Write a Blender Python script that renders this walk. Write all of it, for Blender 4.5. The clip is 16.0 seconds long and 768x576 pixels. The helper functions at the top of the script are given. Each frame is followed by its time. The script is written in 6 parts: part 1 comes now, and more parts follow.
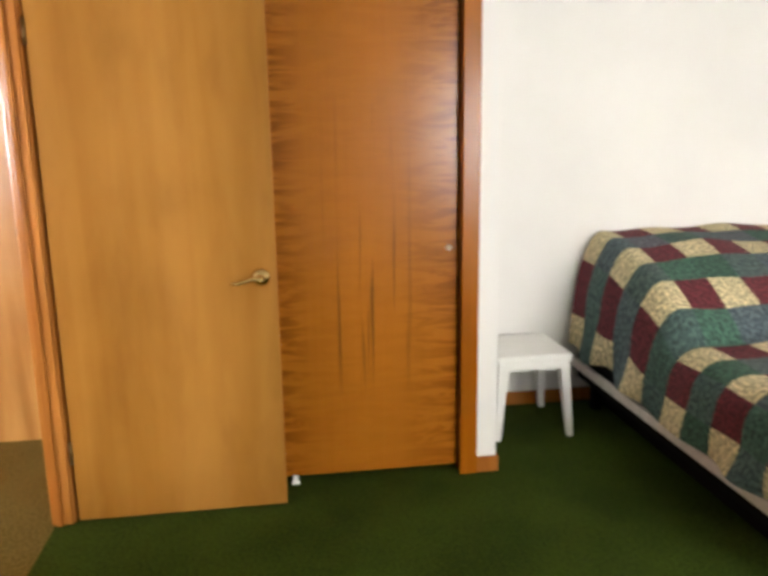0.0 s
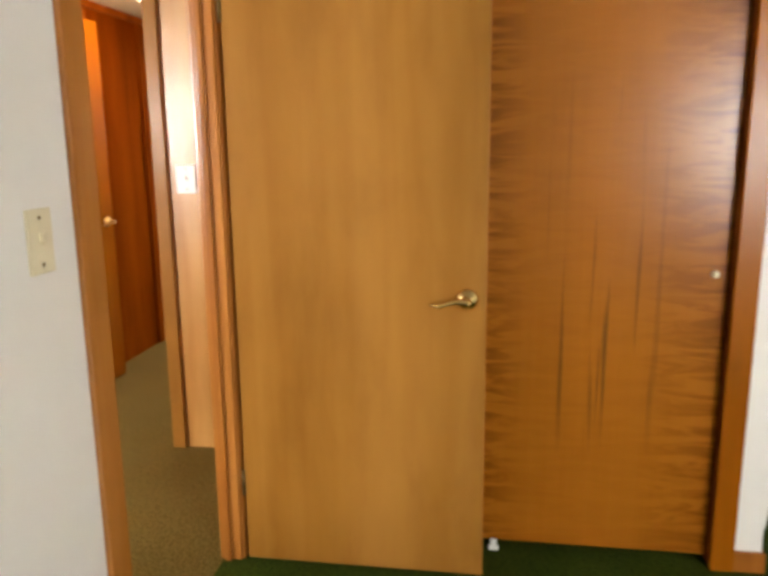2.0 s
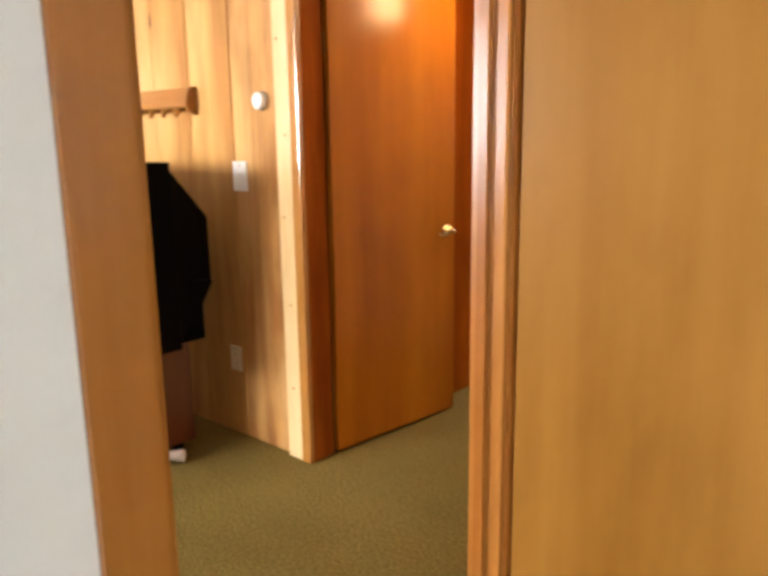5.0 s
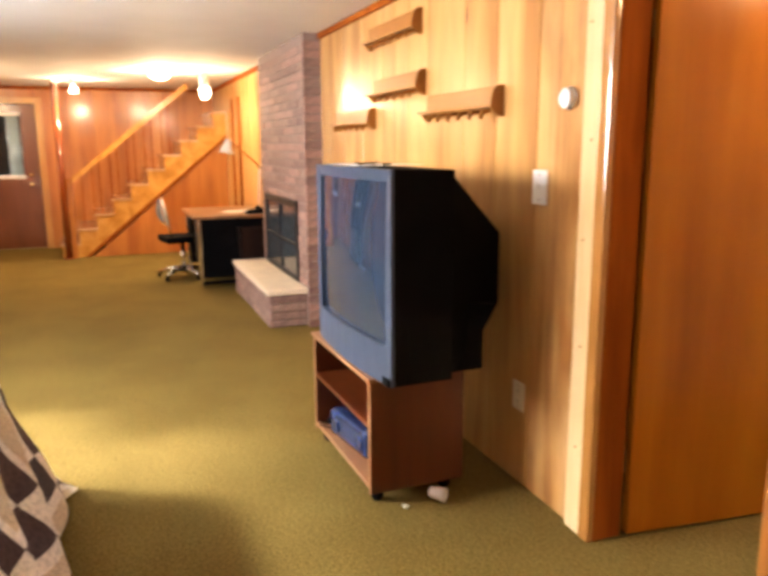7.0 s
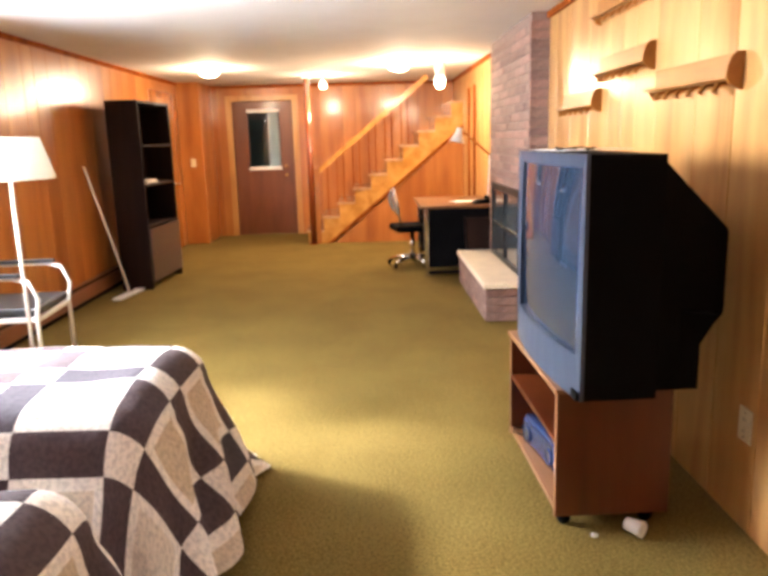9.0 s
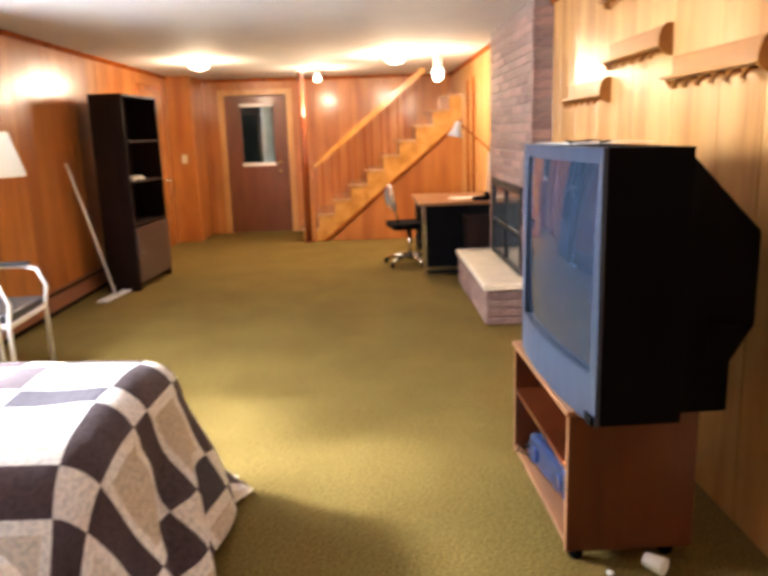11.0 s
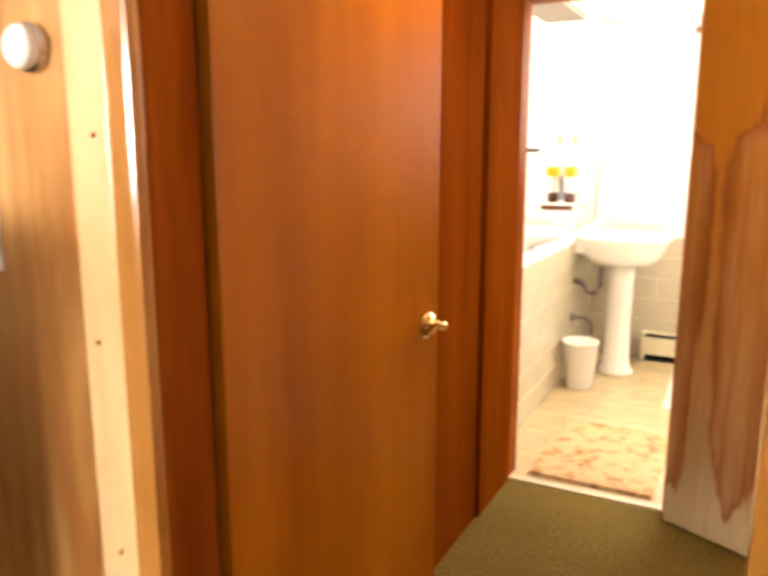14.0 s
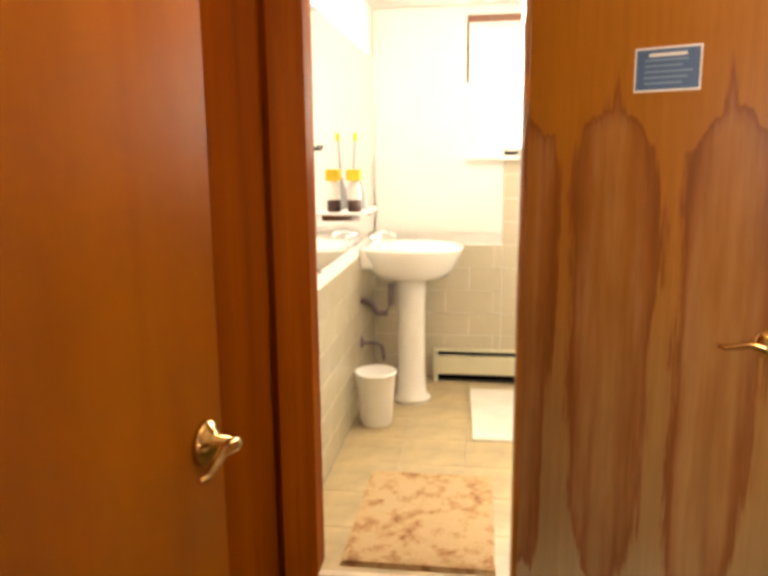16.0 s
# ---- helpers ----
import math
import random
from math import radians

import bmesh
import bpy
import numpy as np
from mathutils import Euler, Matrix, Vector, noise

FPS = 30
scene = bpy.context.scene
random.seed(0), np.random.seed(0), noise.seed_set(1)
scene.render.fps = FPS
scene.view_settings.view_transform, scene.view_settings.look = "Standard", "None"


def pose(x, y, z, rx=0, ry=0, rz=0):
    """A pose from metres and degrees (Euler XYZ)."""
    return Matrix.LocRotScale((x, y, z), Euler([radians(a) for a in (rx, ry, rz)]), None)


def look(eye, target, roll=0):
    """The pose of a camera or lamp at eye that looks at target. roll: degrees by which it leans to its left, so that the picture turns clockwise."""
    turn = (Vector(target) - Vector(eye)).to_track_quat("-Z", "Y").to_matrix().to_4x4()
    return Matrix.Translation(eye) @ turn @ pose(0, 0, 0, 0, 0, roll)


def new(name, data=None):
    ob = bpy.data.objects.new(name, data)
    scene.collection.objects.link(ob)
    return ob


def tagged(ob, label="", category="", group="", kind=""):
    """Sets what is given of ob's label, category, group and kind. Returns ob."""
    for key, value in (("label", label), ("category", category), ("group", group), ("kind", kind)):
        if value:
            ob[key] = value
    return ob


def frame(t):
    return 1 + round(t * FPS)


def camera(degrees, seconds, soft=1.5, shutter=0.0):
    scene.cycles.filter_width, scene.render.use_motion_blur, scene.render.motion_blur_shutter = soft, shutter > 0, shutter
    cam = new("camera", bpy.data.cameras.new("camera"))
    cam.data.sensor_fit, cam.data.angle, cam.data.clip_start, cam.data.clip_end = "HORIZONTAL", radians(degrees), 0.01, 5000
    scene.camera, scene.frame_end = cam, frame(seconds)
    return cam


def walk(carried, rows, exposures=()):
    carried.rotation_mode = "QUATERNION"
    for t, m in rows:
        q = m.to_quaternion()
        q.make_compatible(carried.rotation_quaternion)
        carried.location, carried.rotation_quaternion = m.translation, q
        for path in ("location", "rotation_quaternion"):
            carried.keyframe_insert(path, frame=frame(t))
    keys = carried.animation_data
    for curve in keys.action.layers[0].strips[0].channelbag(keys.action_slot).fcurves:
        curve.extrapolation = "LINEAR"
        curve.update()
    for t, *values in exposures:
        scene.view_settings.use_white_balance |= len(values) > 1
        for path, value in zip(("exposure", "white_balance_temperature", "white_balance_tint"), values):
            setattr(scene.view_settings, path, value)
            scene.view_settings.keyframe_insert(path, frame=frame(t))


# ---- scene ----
cam = camera(56.5, 16.0, 3.8, 0.5)
PATH = [
    (0.0, (0.867, -2.714, 1.471), (1.143, -0.776, 1.059), -0.85),
    (0.5, (0.872, -2.586, 1.458), (0.997, -0.633, 1.048), -0.86),
    (1.0, (0.836, -2.450, 1.450), (0.842, -0.492, 1.044), -0.77),
    (1.5, (0.830, -2.342, 1.433), (0.706, -0.384, 1.041), -0.67),
    (2.0, (0.858, -2.177, 1.437), (0.558, -0.240, 1.038), -0.60),
    (2.5, (0.907, -1.962, 1.453), (0.386, -0.078, 1.028), -1.07),
    (3.0, (0.938, -1.830, 1.441), (0.207, -0.015, 1.027), -0.78),
    (3.2, (0.891, -1.770, 1.432), (0.122, 0.032, 1.030), -0.94),
    (5.3, (0.675, -1.026, 1.460), (-0.713, 0.355, 1.052), -0.62),
    (5.5, (0.660, -0.953, 1.457), (-0.800, 0.355, 1.058), -0.50),
    (6.0, (0.594, -0.821, 1.451), (-1.025, 0.289, 1.066), -0.15),
    (6.5, (0.534, -0.702, 1.464), (-1.211, 0.194, 1.075), -0.36),
    (7.0, (0.444, -0.634, 1.458), (-1.389, 0.064, 1.064), -0.35),
    (7.5, (0.384, -0.577, 1.451), (-1.516, -0.092, 1.055), -0.54),
    (8.0, (0.342, -0.488, 1.452), (-1.598, -0.209, 1.054), -1.05),
    (8.5, (0.313, -0.412, 1.453), (-1.643, -0.296, 1.052), -1.46),
    (8.7, (0.305, -0.387, 1.443), (-1.654, -0.327, 1.043), -1.41),
    (10.8, (0.083, -0.343, 1.423), (-1.871, -0.364, 0.999), -2.00),
    (11.0, (0.020, -0.338, 1.425), (-1.935, -0.306, 1.004), -1.83),
    (11.5, (-0.060, -0.343, 1.453), (-1.998, -0.087, 1.031), -1.47),
    (12.0, (-0.191, -0.336, 1.442), (-2.052, 0.270, 1.030), -0.76),
    (12.5, (-0.312, -0.252, 1.424), (-2.026, 0.698, 1.026), -0.34),
    (13.0, (-0.389, -0.153, 1.422), (-1.889, 1.111, 1.035), -0.64),
    (13.5, (-0.521, -0.040, 1.443), (-1.735, 1.502, 1.054), -0.43),
    (14.0, (-0.681, 0.097, 1.445), (-1.587, 1.840, 1.069), 0.06),
    (14.5, (-0.839, 0.221, 1.444), (-1.448, 2.089, 1.072), -0.26),
    (15.0, (-0.934, 0.409, 1.419), (-1.349, 2.331, 1.053), -0.36),
    (15.5, (-0.986, 0.617, 1.433), (-1.312, 2.555, 1.057), -0.77),
    (16.0, (-1.031, 0.833, 1.415), (-1.298, 2.783, 1.054), -0.51),
]
EXPOSURES = [(0, 1.25, 6550, 12), (1.5, 1.17, 6650, 12), (2.5, 1.05, 6850, 10), (3.1, 1.45, 6850, 9), (5.3, 1.2, 6250, 10), (6, 1.14, 6400, 11), (7, 1.36, 6450, 15), (8.7, 1.5, 5950, 14),
             (11, 1.28, 5750, 13), (12, 1.28, 5850, 13), (13, 1.45, 6050, 14), (13.5, 1.55, 6500, 16), (14, 1.36, 7000, 15), (14.5, 1.12, 7200, 12),
             (16, 0.75, 7400, 12)]
walk(cam, [(t, look(eye, target, roll)) for t, eye, target, roll in PATH], EXPOSURES)

# ---- plan, metres ----
H = 2.29                       # ceiling
NORTH, SOUTH, FAR = 0.95, -3.08, -11.0
POST, STUB = -1.57, -0.64      # opening from the family room to the back hall
BATH_Y, BATH_BACK, BATH_L, BATH_R = 3.02, 5.30, -1.70, 0.35
BED_E, BED_S, BED_N = 4.4, -4.0, 0.93
DOOR_S = -0.73                # bedroom doorway runs from here to y = 0
WIN = (-4.3, -2.2, 1.15, 2.17)  # family room window in the south wall
BWIN = (2.6, 4.1, 0.95, 2.0)   # bedroom window in the south wall
TWIN = (-1.1, -0.1, 1.42, 2.2) # bathroom window in the back wall

# ---- world and lights ----
world = bpy.data.worlds.new("sky")
scene.world = world
world.use_nodes = True
wn = world.node_tree
sky = wn.nodes.new("ShaderNodeTexSky")
sky.sky_type, sky.sun_disc = "NISHITA", False
sky.sun_elevation, sky.sun_rotation = radians(34), radians(-166)
wn.nodes["Background"].inputs[1].default_value = 0.05
wn.links.new(sky.outputs[0], wn.nodes["Background"].inputs[0])
sun = new("sun", bpy.data.lights.new("sun", "SUN"))
sun.data.energy, sun.data.angle, sun.data.color = 5.0, radians(7), (1, 0.96, 0.9)
sun.matrix_world = look((0, 0, 9), (0.22, 0.9, 8.38))

DIM = 0.354


def window_light(name, w, h, m, watts, color=(1.0, 0.96, 0.90), spread=180):
    d = bpy.data.lights.new(name, "AREA")
    d.spread = radians(spread)
    d.shape, d.size, d.size_y, d.energy, d.color = "RECTANGLE", w, h, watts * DIM, color
    ob = new(name, d)
    ob.matrix_world = m
    return ob


def bulb_light(name, p, watts, radius=0.05, color=(1.0, 0.72, 0.42)):
    d = bpy.data.lights.new(name, "POINT")
    d.energy, d.shadow_soft_size, d.color = watts * DIM, radius, color
    ob = new(name, d)
    ob.location = p
    return ob


window_light("window_daylight", WIN[1] - WIN[0] - 0.1, WIN[3] - WIN[2] - 0.1,
             look(((WIN[0] + WIN[1]) / 2, SOUTH - 0.1, (WIN[2] + WIN[3]) / 2), ((WIN[0] + WIN[1]) / 2 + 0.2, -0.4, 0.9)), 260, (1.0, 0.98, 0.95), 170)
window_light("bedroom_daylight", BWIN[1] - BWIN[0] - 0.1, BWIN[3] - BWIN[2] - 0.1,
             look(((BWIN[0] + BWIN[1]) / 2, BED_S - 0.1, (BWIN[2] + BWIN[3]) / 2), ((BWIN[0] + BWIN[1]) / 2 - 0.3, 0, 1.2)), 125)
window_light("bath_daylight", TWIN[1] - TWIN[0], TWIN[3] - TWIN[2],
             look(((TWIN[0] + TWIN[1]) / 2, BATH_BACK + 0.1, (TWIN[2] + TWIN[3]) / 2), ((TWIN[0] + TWIN[1]) / 2 - 0.3, 3, (TWIN[2] + TWIN[3]) / 2)), 85, (1.0, 0.93, 0.82))
bulb_light("bath_bulb", (-0.95, 4.2, 2.08), 48, 0.09, (1, 0.84, 0.64))
bulb_light("hall_bulb", (-1.02, 1.78, 2.12), 21, 0.08, (1.0, 0.60, 0.26))
for k, p in enumerate([(-8.4, -2.2, 2.07), (-8.3, 0.0, 2.07), (-9.65, -0.96, 2.0), (-7.93, 0.44, 1.9)]):
    bulb_light("ceiling_bulb", p, (70, 90, 50, 46)[k], 0.07)


# ---- materials ----
def nodes_of(name, rough=0.5, metal=0.0):
    m = bpy.data.materials.new(name)
    m.use_nodes = True
    b = m.node_tree.nodes["Principled BSDF"]
    b.inputs["Roughness"].default_value, b.inputs["Metallic"].default_value = rough, metal
    return m, m.node_tree, b


def add(nt, kind, **inputs):
    n = nt.nodes.new("ShaderNode" + kind)
    for k, v in inputs.items():
        n.inputs[k.replace("_", " ")].default_value = v
    return n


def ramp(nt, fac, stops):
    r = nt.nodes.new("ShaderNodeValToRGB")
    el = r.color_ramp.elements
    while len(el) < len(stops):
        el.new(0.5)
    for e, (p, c) in zip(el, stops):
        e.position, e.color = p, (*c, 1)
    nt.links.new(fac, r.inputs[0])
    return r.outputs[0]


def mapped(nt, scale, spread=0.0):
    """Object coordinates, stretched; spread shifts them by the object's random number."""
    tc = nt.nodes.new("ShaderNodeTexCoord")
    mp = nt.nodes.new("ShaderNodeMapping")
    mp.inputs["Scale"].default_value = scale
    nt.links.new(tc.outputs["Object"], mp.inputs[0])
    if spread:
        info = nt.nodes.new("ShaderNodeObjectInfo")
        k = add(nt, "Math")
        k.operation = "MULTIPLY"
        k.inputs[1].default_value = spread
        nt.links.new(info.outputs["Random"], k.inputs[0])
        c = nt.nodes.new("ShaderNodeCombineXYZ")
        for i in range(3):
            nt.links.new(k.outputs[0], c.inputs[i])
        nt.links.new(c.outputs[0], mp.inputs["Location"])
    return mp.outputs[0]


def mixc(nt, fac, a, b, mode="MIX"):
    n = nt.nodes.new("ShaderNodeMix")
    n.data_type, n.blend_type = "RGBA", mode
    for sock, v in ((n.inputs[0], fac), (n.inputs[6], a), (n.inputs[7], b)):
        if hasattr(v, "links"):
            nt.links.new(v, sock)
        else:
            sock.default_value = v if isinstance(v, (int, float)) else (*v, 1)
    return n.outputs[2]


def bump(nt, b, height, strength, dist=0.01):
    n = add(nt, "Bump", Strength=strength, Distance=dist)
    nt.links.new(height, n.inputs["Height"])
    nt.links.new(n.outputs[0], b.inputs["Normal"])


def wood(name, dark, mid, light, rough=0.3, along=2, grain=1.0, coat=0.3, spread=40.0, figure=0.5, knots=False, mottle=0.35):
    """Varnished wood: long fibres and broad cathedral figure along one local axis."""
    m, nt, b = nodes_of(name, rough)
    fine = [26.0 * grain] * 3
    fine[along] = 0.9 * grain
    broad = [5.0 * grain] * 3
    broad[along] = 0.5 * grain
    n1 = add(nt, "TexNoise", Scale=1.6, Detail=5.0, Roughness=0.6)
    nt.links.new(mapped(nt, fine, spread), n1.inputs["Vector"])
    n2 = add(nt, "TexNoise", Scale=1.2, Detail=3.0, Roughness=0.5, Distortion=figure)
    nt.links.new(mapped(nt, broad, spread), n2.inputs["Vector"])
    mid_f = add(nt, "Math")
    mid_f.operation = "MULTIPLY_ADD"
    mid_f.inputs[1].default_value = 0.17
    nt.links.new(n1.outputs[0], mid_f.inputs[0])
    half = add(nt, "Math")
    half.operation = "MULTIPLY"
    half.inputs[1].default_value = 0.85
    nt.links.new(n2.outputs[0], half.inputs[0])
    nt.links.new(half.outputs[0], mid_f.inputs[2])
    col = ramp(nt, mid_f.outputs[0], [(0.36, dark), (0.5, mid), (0.66, light)])
    info = nt.nodes.new("ShaderNodeObjectInfo")
    tone = ramp(nt, info.outputs["Random"], [(0.0, (0.88, 0.85, 0.82)), (1.0, (1.0, 1.0, 1.0))])
    blot = add(nt, "TexNoise", Scale=1.0, Detail=5.0, Roughness=0.55, Distortion=0.25)
    nt.links.new(mapped(nt, (6.5, 6.5, 1.8), spread), blot.inputs["Vector"])
    col = mixc(nt, mottle, col, mixc(nt, 1.0, col, ramp(nt, blot.outputs[0], [(0.32, (0.62, 0.56, 0.46)), (0.52, (1, 1, 1)), (0.72, (1.16, 1.22, 1.3))]), "MULTIPLY"))
    if knots:
        kn = add(nt, "TexVoronoi", Scale=1.0, Randomness=1.0)
        nt.links.new(mapped(nt, (3.4, 3.4, 1.5), spread), kn.inputs["Vector"])
        col = mixc(nt, ramp(nt, kn.outputs["Distance"], [(0.03, (0.9, 0.9, 0.9)), (0.07, (0, 0, 0))]), col, (0.16, 0.055, 0.015))
    nt.links.new(mixc(nt, 1.0, col, tone, "MULTIPLY"), b.inputs["Base Color"])
    b.inputs["Coat Weight"].default_value, b.inputs["Coat Roughness"].default_value = coat, 0.16
    bump(nt, b, n1.outputs[0], 0.12, 0.002)
    return m


def plain(name, col, rough=0.5, metal=0.0, vary=0.08, scale=6.0, bumps=0.0, bscale=80.0, coat=0.0, spec=0.5):
    """Paint, plastic or metal with slight blotches and fine relief."""
    m, nt, b = nodes_of(name, rough, metal)
    n = add(nt, "TexNoise", Scale=scale, Detail=4.0)
    nt.links.new(mapped(nt, (1, 1, 1)), n.inputs["Vector"])
    lo, hi = [c * (1 - vary) for c in col], [min(1, c * (1 + vary)) for c in col]
    nt.links.new(ramp(nt, n.outputs[0], [(0.3, lo), (0.7, hi)]), b.inputs["Base Color"])
    b.inputs["Coat Weight"].default_value, b.inputs["Specular IOR Level"].default_value = coat, spec
    if bumps:
        n2 = add(nt, "TexNoise", Scale=bscale, Detail=3.0)
        nt.links.new(mapped(nt, (1, 1, 1)), n2.inputs["Vector"])
        bump(nt, b, n2.outputs[0], bumps, 0.003)
    return m


def carpet(name, dark, light, patch):
    m, nt, b = nodes_of(name, 0.95)
    v = mapped(nt, (1, 1, 1))
    n1 = add(nt, "TexNoise", Scale=85.0, Detail=4.0, Roughness=0.75)
    n2 = add(nt, "TexNoise", Scale=2.2, Detail=4.0)
    n3 = add(nt, "TexNoise", Scale=120.0, Detail=2.0)
    for n in (n1, n2, n3):
        nt.links.new(v, n.inputs["Vector"])
    c = ramp(nt, n1.outputs[0], [(0.32, dark), (0.68, light)])
    p = ramp(nt, n2.outputs[0], [(0.35, patch), (0.65, (1, 1, 1))])
    nt.links.new(mixc(nt, 1.0, c, p, "MULTIPLY"), b.inputs["Base Color"])
    b.inputs["Specular IOR Level"].default_value = 0.1
    bump(nt, b, n3.outputs[0], 0.55, 0.008)
    return m


PINE = wood("pine_panel", (0.41, 0.18, 0.04), (0.55, 0.29, 0.085), (0.63, 0.375, 0.135), 0.32, 2, 0.5, 0.25, 40.0, 1.6, True)
PANEL = wood("dark_panel", (0.34, 0.105, 0.018), (0.45, 0.16, 0.03), (0.52, 0.21, 0.045), 0.3, 2, 0.6, 0.4)
BIRCH = wood("birch_door", (0.285, 0.118, 0.017), (0.325, 0.142, 0.023), (0.365, 0.166, 0.031), 0.40, 2, 0.6, 0.10, 0.0, 0.8, False, 0.4)
AMBER = wood("amber_door", (0.32, 0.11, 0.018), (0.42, 0.155, 0.028), (0.48, 0.20, 0.045), 0.24, 2, 0.6, 0.45, 0.0, 1.5)
REDDOOR = wood("red_door", (0.28, 0.078, 0.003), (0.35, 0.108, 0.0045), (0.41, 0.138, 0.006), 0.26, 2, 0.5, 0.04, 0.0, 0.6)
TRIM = wood("trim_wood", (0.32, 0.105, 0.016), (0.40, 0.145, 0.025), (0.47, 0.19, 0.04), 0.26, 2, 1.2, 0.45)
DARKTRIM = wood("dark_trim", (0.19, 0.042, 0.005), (0.27, 0.068, 0.008), (0.33, 0.092, 0.012), 0.36, 2, 1.2, 0.0)
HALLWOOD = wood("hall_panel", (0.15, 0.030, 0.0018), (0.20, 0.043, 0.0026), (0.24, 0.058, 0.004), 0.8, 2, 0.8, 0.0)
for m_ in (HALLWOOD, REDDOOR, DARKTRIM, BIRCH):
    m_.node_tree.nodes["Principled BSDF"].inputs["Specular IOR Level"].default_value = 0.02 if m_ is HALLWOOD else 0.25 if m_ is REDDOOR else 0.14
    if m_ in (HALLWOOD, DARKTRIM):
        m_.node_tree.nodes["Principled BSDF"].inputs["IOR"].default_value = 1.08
PALEPINE = wood("pale_pine", (0.62, 0.40, 0.18), (0.72, 0.50, 0.26), (0.78, 0.57, 0.32), 0.3, 2, 0.6, 0.35, 0.0, 1.2, True)
FIGPINE = wood("figured_pine", (0.41, 0.17, 0.042), (0.55, 0.28, 0.088), (0.66, 0.38, 0.15), 0.28, 2, 0.62, 0.35, 7.0, 3.2, True, 0.9)
GLOSSPINE = wood("gloss_pine", (0.38, 0.165, 0.036), (0.46, 0.21, 0.055), (0.52, 0.26, 0.08), 0.14, 2, 0.8, 0.8, 0.0, 0.8)
GOLD = carpet("gold_carpet", (0.078, 0.052, 0.009), (0.262, 0.186, 0.05), (0.86, 0.84, 0.8))
GREEN = carpet("green_carpet", (0.013, 0.026, 0.002), (0.066, 0.098, 0.010), (0.62, 0.66, 0.6))
WHITE = plain("white_wall", (0.80, 0.79, 0.77), 0.6, 0, 0.03, 2.0, 0.1, 120)
CEIL = plain("ceiling_paint", (0.66, 0.65, 0.63), 0.75, 0, 0.03, 3.0, 0.2, 60)
BRASS = plain("polished_brass", (0.80, 0.60, 0.26), 0.16, 1.0, 0.05)
CHROME = plain("chrome", (0.80, 0.80, 0.82), 0.12, 1.0, 0.03)
BLACK = plain("black_plastic", (0.0025, 0.0025, 0.003), 0.75, 0, 0.2, 8, 0.15, 200, 0.0, 0.06)
IVORY = plain("ivory_plastic", (0.72, 0.66, 0.48), 0.35, 0, 0.03)
WHITEP = plain("white_plastic", (0.82, 0.81, 0.78), 0.35, 0, 0.03)
GAP = plain("joint_shadow", (0.10, 0.04, 0.015), 0.7, 0, 0.1)


# ---- building helpers ----
def box(bm, x0, x1, y0, y1, z0, z1):
    vs = [bm.verts.new((x, y, z)) for z in (z0, z1) for y in (y0, y1) for x in (x0, x1)]
    for f in ((0, 2, 3, 1), (4, 5, 7, 6), (0, 1, 5, 4), (2, 6, 7, 3), (0, 4, 6, 2), (1, 3, 7, 5)):
        bm.faces.new([vs[i] for i in f])
    return vs


def bev(bm, w=0.004, seg=2):
    bmesh.ops.bevel(bm, geom=list(bm.edges), offset=w, segments=seg, affect="EDGES", profile=0.7)
    return bm


def boxm(x0, x1, y0, y1, z0, z1, w=0.004, seg=2):
    bm = bmesh.new()
    box(bm, x0, x1, y0, y1, z0, z1)
    return bev(bm, w, seg) if w else bm


def lathe(profile, n=24, cx=0, cy=0):
    """A turned solid from (radius, height) pairs."""
    bm = bmesh.new()
    rings = []
    for r, z in profile:
        rings.append([bm.verts.new((cx + r * math.cos(2 * math.pi * i / n), cy + r * math.sin(2 * math.pi * i / n), z)) for i in range(n)]
                     if r > 1e-5 else [bm.verts.new((cx, cy, z))])
    for a, b in zip(rings, rings[1:]):
        for i in range(n):
            j = (i + 1) % n
            q = [a[i % len(a)], a[j % len(a)], b[j % len(b)], b[i % len(b)]]
            u = []
            for v in q:
                if v not in u:
                    u.append(v)
            if len(u) > 2:
                bm.faces.new(u)
    bmesh.ops.recalc_face_normals(bm, faces=bm.faces)
    for f in bm.faces:
        f.smooth = True
    return bm


def tube(points, r, n=10, closed=False):
    """A round bar along a polyline."""
    bm = bmesh.new()
    pts = [Vector(p) for p in points]
    rings = []
    up = Vector((0.13, 0.29, 0.95)).normalized()
    for i, p in enumerate(pts):
        d = (pts[min(i + 1, len(pts) - 1)] - pts[max(i - 1, 0)]).normalized()
        a = d.cross(up if abs(d.dot(up)) < 0.9 else Vector((1, 0, 0))).normalized()
        b = d.cross(a)
        rr = r[i] if isinstance(r, (list, tuple)) else r
        rings.append([bm.verts.new(p + a * rr * math.cos(2 * math.pi * k / n) + b * rr * math.sin(2 * math.pi * k / n)) for k in range(n)])
    for a, b in zip(rings, rings[1:]):
        for i in range(n):
            bm.faces.new((a[i], a[(i + 1) % n], b[(i + 1) % n], b[i])).smooth = True
    bm.faces.new(rings[0][::-1])
    bm.faces.new(rings[-1])
    bmesh.ops.recalc_face_normals(bm, faces=bm.faces)
    return bm


